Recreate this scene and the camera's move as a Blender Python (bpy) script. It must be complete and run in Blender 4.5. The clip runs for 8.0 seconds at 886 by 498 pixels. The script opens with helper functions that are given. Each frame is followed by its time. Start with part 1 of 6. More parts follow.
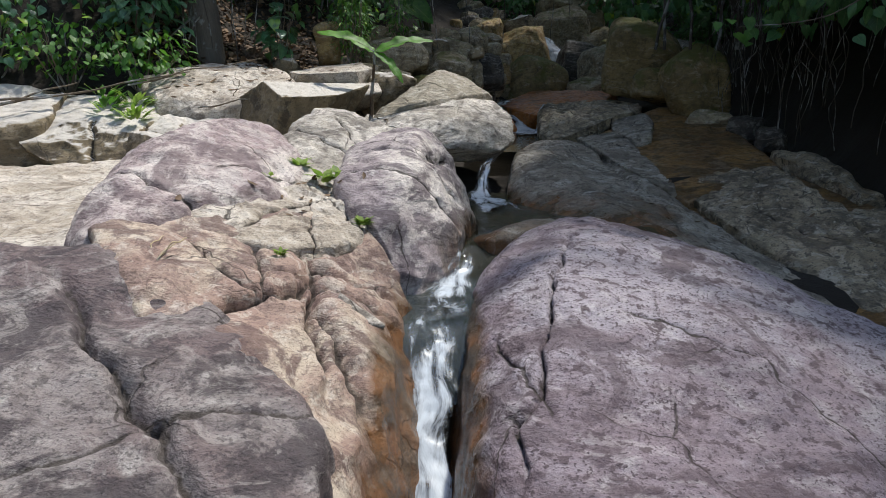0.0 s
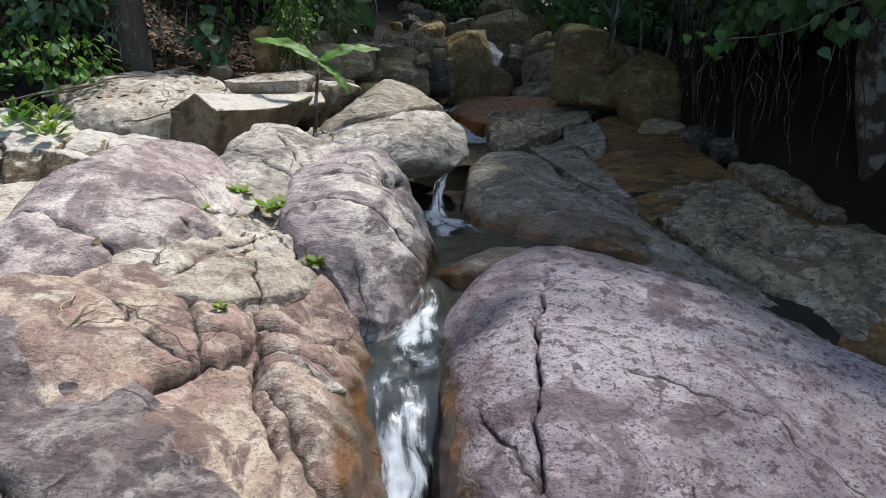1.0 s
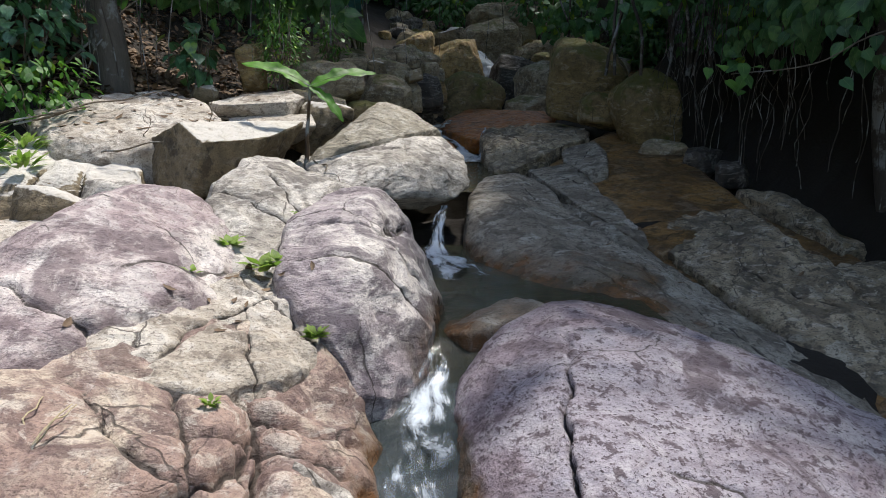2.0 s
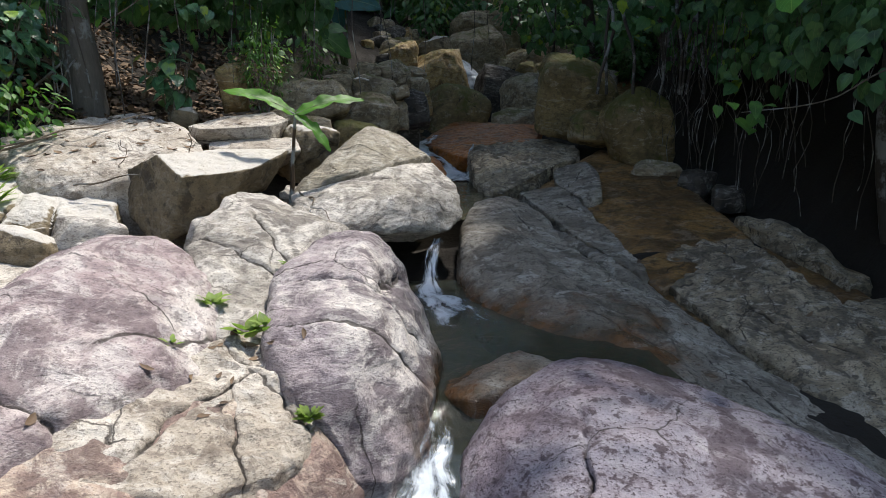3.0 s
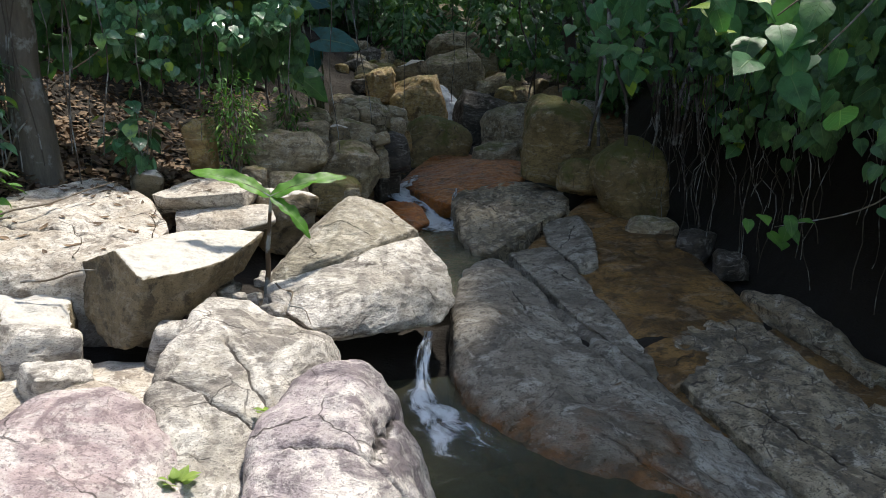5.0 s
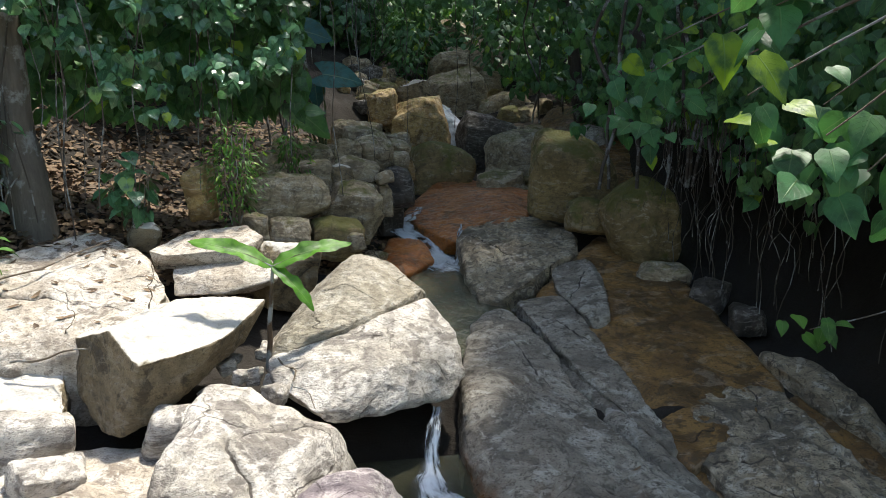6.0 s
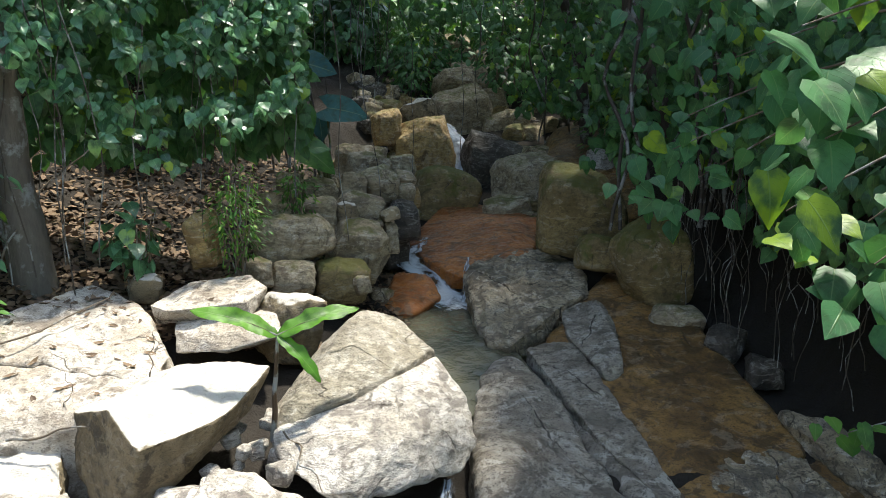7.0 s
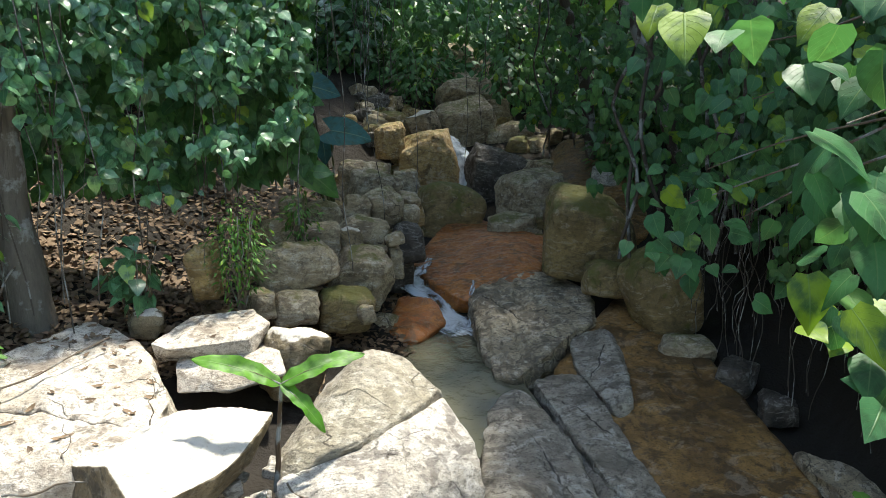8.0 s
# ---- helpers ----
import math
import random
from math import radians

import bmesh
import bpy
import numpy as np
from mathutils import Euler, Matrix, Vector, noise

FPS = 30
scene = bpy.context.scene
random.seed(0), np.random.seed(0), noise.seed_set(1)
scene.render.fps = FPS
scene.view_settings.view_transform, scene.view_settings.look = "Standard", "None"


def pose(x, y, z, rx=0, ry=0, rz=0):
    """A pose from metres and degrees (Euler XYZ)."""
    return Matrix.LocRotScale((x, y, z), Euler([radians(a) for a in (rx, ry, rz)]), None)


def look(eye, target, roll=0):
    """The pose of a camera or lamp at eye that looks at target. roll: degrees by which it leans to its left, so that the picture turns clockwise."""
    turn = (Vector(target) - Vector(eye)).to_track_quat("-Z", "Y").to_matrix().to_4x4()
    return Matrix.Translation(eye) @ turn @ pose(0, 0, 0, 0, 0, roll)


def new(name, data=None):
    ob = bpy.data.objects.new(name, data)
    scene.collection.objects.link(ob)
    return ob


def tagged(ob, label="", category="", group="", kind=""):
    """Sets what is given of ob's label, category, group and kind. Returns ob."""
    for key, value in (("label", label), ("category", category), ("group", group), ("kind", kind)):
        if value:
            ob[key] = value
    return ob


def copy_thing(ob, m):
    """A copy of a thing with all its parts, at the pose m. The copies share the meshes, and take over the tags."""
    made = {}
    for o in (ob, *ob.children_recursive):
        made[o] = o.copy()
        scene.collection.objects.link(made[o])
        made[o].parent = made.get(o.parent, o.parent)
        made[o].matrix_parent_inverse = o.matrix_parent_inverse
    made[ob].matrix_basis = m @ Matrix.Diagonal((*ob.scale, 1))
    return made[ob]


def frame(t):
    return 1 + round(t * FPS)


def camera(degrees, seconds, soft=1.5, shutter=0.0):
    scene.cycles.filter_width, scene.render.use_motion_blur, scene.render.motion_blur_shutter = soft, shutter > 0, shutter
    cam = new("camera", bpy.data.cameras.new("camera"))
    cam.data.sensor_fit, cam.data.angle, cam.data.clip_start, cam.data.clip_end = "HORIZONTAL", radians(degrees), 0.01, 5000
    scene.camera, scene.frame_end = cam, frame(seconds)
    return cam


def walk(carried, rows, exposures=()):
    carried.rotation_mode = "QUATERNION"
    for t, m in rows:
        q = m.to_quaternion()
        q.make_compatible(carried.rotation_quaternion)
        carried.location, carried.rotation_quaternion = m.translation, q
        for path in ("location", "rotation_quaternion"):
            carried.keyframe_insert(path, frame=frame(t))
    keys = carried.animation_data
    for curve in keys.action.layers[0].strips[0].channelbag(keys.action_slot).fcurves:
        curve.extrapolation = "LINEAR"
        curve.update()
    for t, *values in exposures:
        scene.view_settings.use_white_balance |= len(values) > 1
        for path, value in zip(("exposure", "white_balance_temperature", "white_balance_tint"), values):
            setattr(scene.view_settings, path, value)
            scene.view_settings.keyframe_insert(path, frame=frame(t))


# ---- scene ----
cam = camera(64.3, 8.0, soft=0.75)
METRES, EYE, TILT, LEAN, TURN = 5.0, 1.3, -12.4, 0.0, 0.0
ROWS = [
    (0.0, 0.0, 0.0, 0.0, -0.0, 0.0, -0.0),
    (0.5, -0.0154, 0.0588, 0.0226, -3.75, -0.03, 0.8),
    (1.0, -0.0305, 0.1157, 0.0546, -4.85, 0.01, 1.06),
    (1.5, -0.044, 0.1668, 0.0958, -5.38, 0.06, 1.19),
    (3.0, -0.0722, 0.283, 0.2161, -7.58, 0.14, 1.66),
    (3.5, -0.0774, 0.3182, 0.2548, -8.31, 0.16, 1.83),
    (4.0, -0.081, 0.353, 0.298, -8.95, 0.17, 1.96),
    (5.5, -0.0877, 0.4564, 0.4783, -9.88, 0.29, 2.17),
    (6.0, -0.0898, 0.487, 0.5518, -9.8, 0.35, 2.15),
    (6.5, -0.0921, 0.5132, 0.6175, -9.72, 0.38, 2.15),
    (7.0, -0.0931, 0.5358, 0.6821, -9.61, 0.42, 2.18),
    (7.5, -0.0937, 0.5541, 0.747, -9.52, 0.46, 2.19),
    (8.0, -0.0958, 0.5741, 0.7674, -9.47, 0.49, 2.17),
]
walk(cam, [(t, pose(0, 0, EYE, TILT, LEAN, TURN) @ pose(METRES * x, METRES * y, METRES * z, 90 + pitch, roll, yaw)) for t, x, y, z, yaw, pitch, roll in ROWS],
     exposures=[(0.0, 0.65, 6900, 9), (1.5, 0.82, 6900, 10), (4.0, 0.96, 7000, 9), (5.5, 1.3, 7200, 8), (8.0, 1.75, 7300, 4)])

# ---- light ----
SUN_EL, SUN_AZ = 68.0, 45.0          # degrees up; compass from +y, clockwise
world = bpy.data.worlds.new("sky")
scene.world = world
world.use_nodes = True
wn = world.node_tree.nodes
sky = wn.new("ShaderNodeTexSky")
sky.sky_type = "NISHITA"
sky.sun_disc = False
sky.sun_elevation = radians(SUN_EL)
sky.sun_rotation = radians(SUN_AZ)
world.node_tree.links.new(sky.outputs[0], wn["Background"].inputs[0])
wn["Background"].inputs[1].default_value = 0.15
sun_way = Vector((math.sin(radians(SUN_AZ)) * math.cos(radians(SUN_EL)), math.cos(radians(SUN_AZ)) * math.cos(radians(SUN_EL)), math.sin(radians(SUN_EL))))
sun_data = bpy.data.lights.new("sun", "SUN")
sun_data.energy, sun_data.angle, sun_data.color = 2.8, radians(3.5), (1.0, 0.99, 0.98)
sun = new("sun", sun_data)
sun.matrix_world = look(sun_way * 60, (0, 0, 0))


# ---- arithmetic of rough surfaces ----
def grad_noise(p, seed=0):
    """Gradient noise in -1..1 at the rows of p."""
    rng = np.random.RandomState(seed % 977)
    perm = rng.permutation(256)
    perm = np.concatenate([perm, perm, perm])
    grads = rng.normal(size=(256, 3))
    grads /= np.linalg.norm(grads, axis=1)[:, None]
    cell = np.floor(p).astype(np.int64)
    f = p - cell
    cell &= 255
    u = f * f * f * (f * (f * 6 - 15) + 10)
    total = np.zeros(len(p))
    for i in (0, 1):
        for j in (0, 1):
            for k in (0, 1):
                g = grads[perm[perm[perm[cell[:, 0] + i] + ((cell[:, 1] + j) & 255)] + ((cell[:, 2] + k) & 255)]]
                w = (u[:, 0] if i else 1 - u[:, 0]) * (u[:, 1] if j else 1 - u[:, 1]) * (u[:, 2] if k else 1 - u[:, 2])
                total += w * (g * (f - (i, j, k))).sum(1)
    return total * 1.6


def fbm(p, octaves=4, seed=0, gain=0.5):
    total, amp = np.zeros(len(p)), 1.0
    for n in range(octaves):
        total += amp * grad_noise(p * 2.03 ** n + 17.3 * n, seed + n)
        amp *= gain
    return total


def mesh_of(name, verts, faces, material=None, smooth=True, uv=None):
    """A mesh from arrays of places and of triangles or quads."""
    me = bpy.data.meshes.new(name)
    verts, faces = np.asarray(verts, np.float32), np.asarray(faces, np.int32)
    me.vertices.add(len(verts))
    me.vertices.foreach_set("co", verts.ravel())
    me.loops.add(faces.size)
    me.loops.foreach_set("vertex_index", faces.ravel())
    me.polygons.add(len(faces))
    me.polygons.foreach_set("loop_start", np.arange(len(faces), dtype=np.int32) * faces.shape[1])
    me.polygons.foreach_set("use_smooth", np.full(len(faces), smooth))
    if uv is not None:
        layer = me.uv_layers.new(name="UVMap")
        layer.data.foreach_set("uv", np.asarray(uv, np.float32)[faces.ravel()].ravel())
    me.update(calc_edges=True)
    me.validate()
    if material:
        me.materials.append(material)
    return me


def part(name, data, parent, label="", kind=""):
    """One mesh as a part under a thing or under another part."""
    ob = new(name, data)
    ob.parent = parent
    return tagged(ob, label, kind=kind)


def thing(name, place, label, category, group="", kind="", data=None):
    ob = new(name, data)
    ob.location = place
    return tagged(ob, label, category, group, kind)


# ---- materials ----
class Shade:
    """A short way to write node materials."""

    def __init__(self, name):
        self.mat = bpy.data.materials.new(name)
        self.mat.use_nodes = True
        self.tree = self.mat.node_tree
        self.bsdf = self.tree.nodes["Principled BSDF"]
        self.out = self.tree.nodes["Material Output"]
        self.where = self.node("ShaderNodeNewGeometry").outputs["Position"]

    def node(self, kind, **sockets):
        n = self.tree.nodes.new(kind)
        for key, value in sockets.items():
            self.put(n.inputs[key.replace("_", " ")], value)
        return n

    def put(self, socket, value):
        if isinstance(value, bpy.types.NodeSocket):
            self.tree.links.new(value, socket)
        else:
            socket.default_value = (*value, 1) if isinstance(value, tuple) and len(value) == 3 and socket.type == "RGBA" else value

    def scaled(self, sx, sy, sz, source=None):
        m = self.node("ShaderNodeVectorMath", Vector=source or self.where)
        m.operation = "MULTIPLY"
        m.inputs[1].default_value = (sx, sy, sz)
        return m.outputs[0]

    def noise(self, scale, detail=4.0, rough=0.55, source=None, warp=0.0):
        return self.node("ShaderNodeTexNoise", Vector=source or self.where, Scale=scale, Detail=detail, Roughness=rough, Distortion=warp).outputs["Fac"]

    def ramp(self, fac, lo, hi, a=0.0, b=1.0):
        n = self.node("ShaderNodeMapRange", Value=fac)
        n.interpolation_type = "SMOOTHSTEP"
        for key, v in zip((1, 2, 3, 4), (lo, hi, a, b)):
            n.inputs[key].default_value = v
        return n.outputs[0]

    def mix(self, fac, a, b, mode="MIX"):
        n = self.tree.nodes.new("ShaderNodeMix")
        n.data_type, n.blend_type = "RGBA", mode
        self.put(n.inputs[0], fac)
        self.put(n.inputs[6], a)
        self.put(n.inputs[7], b)
        return n.outputs[2]

    def math(self, op, a, b=0.0):
        n = self.tree.nodes.new("ShaderNodeMath")
        n.operation = op
        self.put(n.inputs[0], a)
        self.put(n.inputs[1], b)
        return n.outputs[0]

    def bump(self, height, strength, distance):
        return self.node("ShaderNodeBump", Height=height, Strength=strength, Distance=distance)

    def done(self, colour, rough, bumps=()):
        self.put(self.bsdf.inputs["Base Color"], colour)
        self.put(self.bsdf.inputs["Roughness"], rough)
        last = None
        for height, strength, distance in bumps:
            b = self.bump(height, strength, distance)
            if last:
                self.tree.links.new(last, b.inputs["Normal"])
            last = b.outputs[0]
        if last:
            self.tree.links.new(last, self.bsdf.inputs["Normal"])
        return self.mat


def rock_material(name, pale, mid, dark, blotch=1.3, dark_share=0.5, speck=0.5, tide=None, reach=(0, 0, 9, 9), moss=0.0, wet=0.0, grain=(1, 1, 1), vein=0.0, top_tint=None, cracks=1.3, crusts=0.55, relief=1.0, patch=1.0, streaks=1.0):
    """Weathered granite: broad tints, blotches, specks and pits; tide: height below which iron-orange slime grows."""
    s = Shade(name)
    rnd = s.node("ShaderNodeObjectInfo").outputs["Random"]
    shift = s.node("ShaderNodeVectorMath", Vector=s.where)
    shift.operation = "ADD"
    comb = s.node("ShaderNodeCombineXYZ", X=s.math("MULTIPLY", rnd, 37.0), Y=s.math("MULTIPLY", rnd, 11.0))
    s.tree.links.new(comb.outputs[0], shift.inputs[1])
    at = shift.outputs[0]
    grainy = s.scaled(*grain, source=at)
    broad = s.noise(blotch * 0.7, 7, 0.62, at, 0.9)
    fine = s.noise(11.0, 6, 0.7, grainy)
    pits = s.noise(46.0, 3, 0.6, s.scaled(1, 1, 2.2, source=at))
    mottle = s.noise(4.6, 9, 0.75, grainy, 0.8)
    col = s.mix(s.ramp(broad, 0.43, 0.56), pale, mid)
    lichen = s.ramp(s.noise(blotch * 1.9, 8, 0.7, s.scaled(1.3, 1, 1.1, source=at), 0.5), 0.54, 0.64)
    col = s.mix(s.math("MULTIPLY", lichen, crusts), col, s.mix(0.6, pale, (0.70, 0.68, 0.64)))
    dk = s.math("MULTIPLY", s.ramp(s.noise(blotch * 1.3, 8, 0.7, grainy, 0.9), 0.63 - 0.17 * dark_share, 0.70 - 0.15 * dark_share), 0.85)
    col = s.mix(dk, col, dark)
    stain = s.noise(blotch * 2.6, 10, 0.7, s.scaled(0.7, 1.0, 2.0, source=at), 1.1)
    col = s.mix(s.math("MULTIPLY", s.ramp(stain, 0.52, 0.565), 0.5 * patch), col, s.mix(0.55, dark, mid))
    col = s.mix(s.math("MULTIPLY", s.ramp(stain, 0.455, 0.41), 0.6 * patch), col, s.mix(0.35, pale, (0.70, 0.67, 0.62)))
    brushed = s.noise(6.0, 8, 0.72, s.scaled(0.65, 1.2, 2.0, source=at), 0.9)
    col = s.mix(s.math("MULTIPLY", s.ramp(brushed, 0.53, 0.60), 0.34 * streaks), col, s.mix(0.7, mid, dark))
    col = s.mix(s.math("MULTIPLY", s.ramp(brushed, 0.44, 0.38), 0.28 * streaks), col, pale)
    col = s.mix(s.math("MULTIPLY", s.ramp(mottle, 0.54, 0.60), 0.35 * patch), col, s.mix(0.4, dark, mid))
    col = s.mix(s.math("MULTIPLY", s.ramp(fine, 0.54, 0.60), speck * 0.75), col, s.mix(0.8, (0.10, 0.085, 0.08), dark))
    col = s.mix(s.math("MULTIPLY", s.ramp(pits, 0.575, 0.63), 0.85 * speck), col, s.mix(0.35, dark, (0.03, 0.027, 0.026)))
    grit = s.noise(120.0, 2, 0.6, at)
    col = s.mix(s.math("MULTIPLY", s.ramp(grit, 0.55, 0.62), 0.3 * speck), col, dark)
    bent = s.node("ShaderNodeVectorMath", Vector=s.node("ShaderNodeTexNoise", Vector=at, Scale=1.6, Detail=5.0).outputs["Color"])
    bent.operation = "MULTIPLY_ADD"
    bent.inputs[1].default_value = (0.55, 0.55, 0.55)
    s.tree.links.new(at, bent.inputs[2])
    net = s.node("ShaderNodeTexVoronoi", Vector=bent.outputs[0], Scale=cracks)
    net.feature = "DISTANCE_TO_EDGE"
    split = s.math("MULTIPLY", s.ramp(net.outputs["Distance"], 0.009 * cracks, 0.002 * cracks), s.ramp(s.noise(1.1, 3, 0.5, at), 0.52, 0.60))
    col = s.mix(s.math("MULTIPLY", split, 0.75), col, (0.045, 0.034, 0.027))
    cleft = s.node("ShaderNodeAttribute")
    cleft.attribute_name = "crack"
    col = s.mix(s.math("MULTIPLY", s.ramp(s.math("ADD", cleft.outputs["Fac"], s.math("MULTIPLY", s.math("SUBTRACT", fine, 0.5), 0.7)), 0.35, 0.75), 0.85), col, (0.035, 0.026, 0.02))
    if vein:
        v = s.node("ShaderNodeTexWave", Vector=s.scaled(0.6, 0.6, 1.0, source=at), Scale=1.6, Distortion=9.0, Detail=3.0)
        col = s.mix(s.math("MULTIPLY", s.ramp(v.outputs["Fac"], 0.80, 0.98), vein), col, dark)
    # Faces that look upward take a paler tint; the rest keep their colour.
    if top_tint:
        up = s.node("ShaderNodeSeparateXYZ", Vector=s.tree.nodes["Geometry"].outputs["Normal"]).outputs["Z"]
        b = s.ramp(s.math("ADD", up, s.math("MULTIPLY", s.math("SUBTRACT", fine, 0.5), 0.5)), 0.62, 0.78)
        col = s.mix(b, col, s.mix(s.math("MULTIPLY", s.ramp(fine, 0.5, 0.7), 0.4), top_tint, pale))
    rough = s.ramp(fine, 0.3, 0.7, 0.62 - 0.34 * wet, 0.88 - 0.34 * wet)
    if moss:
        up = s.node("ShaderNodeSeparateXYZ", Vector=s.tree.nodes["Geometry"].outputs["Normal"]).outputs["Z"]
        m = s.math("MULTIPLY", s.ramp(s.math("ADD", s.math("MULTIPLY", up, 0.25), s.noise(2.2, 6, 0.7, at, 0.5)), 0.66 - 0.25 * moss, 0.86 - 0.25 * moss), 0.9)
        col = s.mix(m, col, s.mix(fine, (0.06, 0.075, 0.014), (0.17, 0.155, 0.03)))
    if tide is not None:
        z = s.node("ShaderNodeSeparateXYZ", Vector=s.where).outputs["Z"]
        wob = s.math("SUBTRACT", s.noise(2.6, 5, 0.65, s.scaled(1, 1, 0.4)), 0.5)
        edge = s.math("ADD", z, s.math("MULTIPLY", wob, -0.5))
        t = s.ramp(edge, tide + 0.10, tide - 0.10)
        off = s.node("ShaderNodeVectorMath", Vector=s.where)
        off.operation = "SUBTRACT"
        off.inputs[1].default_value = (reach[0], reach[1], 0)
        far = s.node("ShaderNodeVectorMath", Vector=s.scaled(1 / reach[2], 1 / reach[3], 0, source=off.outputs[0]))
        far.operation = "LENGTH"
        t = s.math("MULTIPLY", t, s.ramp(s.math("ADD", far.outputs["Value"], wob), 1.1, 0.8))
        slime = s.mix(s.ramp(s.noise(5, 5, 0.7), 0.4, 0.62), (0.19, 0.078, 0.02), (0.085, 0.05, 0.022))
        slime = s.mix(s.ramp(s.noise(1.7, 3), 0.52, 0.66), slime, (0.075, 0.055, 0.03))
        col = s.mix(s.math("MULTIPLY", t, 0.9), col, slime)
        n = s.tree.nodes.new("ShaderNodeMix")
        s.put(n.inputs[0], t)
        s.put(n.inputs[2], rough)
        n.inputs[3].default_value = 0.22
        rough = n.outputs[0]
    s.bsdf.inputs["Specular IOR Level"].default_value = 0.5 - 0.22 * min(wet, 1.0)
    return s.done(col, rough, ((broad, 0.3 * relief, 0.10), (s.math("SUBTRACT", 1.0, split), 0.8, 0.04), (brushed, 0.6 * relief, 0.05), (fine, 0.8 * relief, 0.03), (pits, 0.7 * relief, 0.014), (grit, 0.2 * relief, 0.004)))


CHANNEL, CHANNEL_R, LOWER = (-0.12, 4.4, 0.33, 2.6), (0.0, 4.4, 0.26, 2.6), (0.75, 7.4, 1.75, 1.9)
PINK = rock_material("pink granite", (0.74, 0.67, 0.62), (0.42, 0.33, 0.325), (0.16, 0.115, 0.122), 0.9, 0.95, 0.7, grain=(1, 1, 1.6), patch=0.6)
# Darker copy of the pink granite: the front slope's shade is in its colour.
SHADED_PINK = rock_material("lichened granite darkened for canopy shade", (0.28, 0.245, 0.235), (0.165, 0.122, 0.122), (0.045, 0.035, 0.04), 1.2, 0.95, 0.7, grain=(1, 1, 1.6), patch=0.7)
PINK_C = rock_material("pink granite by the pool", (0.74, 0.68, 0.62), (0.41, 0.345, 0.35), (0.12, 0.092, 0.106), 1.1, 0.85, 0.7, patch=0.65, tide=0.2, reach=LOWER, grain=(1, 1, 1.6))
PINK_B = rock_material("reddish granite by the channel", (0.60, 0.50, 0.39), (0.38, 0.26, 0.21), (0.13, 0.08, 0.073), 1.7, 0.85, 0.6, tide=-0.08, reach=CHANNEL, grain=(1, 1, 0.5), cracks=2.0)
# The blue of open-sky shade is put into this granite's colour.
LILAC = rock_material("lilac granite tinted bluer for open shade", (0.38, 0.345, 0.385), (0.255, 0.205, 0.235), (0.095, 0.066, 0.08), 1.0, 0.7, 1.2, patch=0.65, crusts=0.45, tide=-0.04, reach=CHANNEL_R, grain=(1, 1, 1.4), cracks=0.5)
CREAM = rock_material("cream bleached granite", (0.66, 0.60, 0.52), (0.48, 0.415, 0.335), (0.19, 0.15, 0.115), 1.5, 0.6, 0.8, cracks=1.2)
PALE = rock_material("pale grey granite", (0.68, 0.63, 0.565), (0.44, 0.40, 0.34), (0.14, 0.12, 0.105), 1.3, 0.7, 0.7, vein=0.3, grain=(1, 1, 2.5))
BEIGE = rock_material("beige weathered granite", (0.44, 0.395, 0.32), (0.32, 0.28, 0.21), (0.14, 0.12, 0.09), 1.3, 0.6, 0.7, vein=0.3, grain=(1, 1, 2.5), crusts=0.3)
PALE_TOPPED = rock_material("granite pale on top and brown on the sides", (0.27, 0.21, 0.125), (0.17, 0.127, 0.072), (0.06, 0.047, 0.03), 1.6, 0.7, 0.6, top_tint=(0.60, 0.56, 0.50), crusts=0.0, patch=0.45, streaks=0.6)
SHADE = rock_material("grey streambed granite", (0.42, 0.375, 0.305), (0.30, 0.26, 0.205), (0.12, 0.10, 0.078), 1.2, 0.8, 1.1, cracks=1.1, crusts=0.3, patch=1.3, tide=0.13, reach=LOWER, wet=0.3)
BROWN = rock_material("brown streamside stone", (0.52, 0.43, 0.29), (0.38, 0.295, 0.185), (0.15, 0.115, 0.078), 1.8, 0.7, 0.7, moss=0.06, patch=1.3)
OCHRE = rock_material("ochre-stained stone", (0.50, 0.35, 0.15), (0.33, 0.21, 0.085), (0.12, 0.08, 0.04), 1.8, 0.5, 0.5, moss=0.03)
MOSSY = rock_material("mossy olive stone", (0.36, 0.26, 0.115), (0.24, 0.17, 0.07), (0.085, 0.066, 0.036), 1.2, 0.5, 0.6, moss=0.5, crusts=0.1)
RUSTY = rock_material("rust-red wet bedrock", (0.48, 0.175, 0.04), (0.34, 0.11, 0.024), (0.13, 0.065, 0.03), 1.9, 0.7, 0.5, wet=0.9, crusts=0.0, cracks=0.4, relief=0.5, streaks=0.3, patch=0.6)
STREAM = rock_material("tan streambed granite", (0.54, 0.445, 0.31), (0.40, 0.315, 0.205), (0.11, 0.09, 0.066), 1.3, 0.9, 1.1, wet=0.3, vein=0.4, patch=1.4, cracks=1.8)
RAMP = rock_material("brown wet bedrock", (0.30, 0.165, 0.055), (0.18, 0.098, 0.036), (0.075, 0.046, 0.022), 1.3, 0.8, 0.9, wet=0.9, crusts=0.0, cracks=0.6, relief=0.35, patch=0.6, streaks=0.15)
DARKWET = rock_material("dark wet stone", (0.10, 0.085, 0.07), (0.065, 0.055, 0.045), (0.03, 0.026, 0.022), 1.8, 0.5, 0.4, wet=0.8)


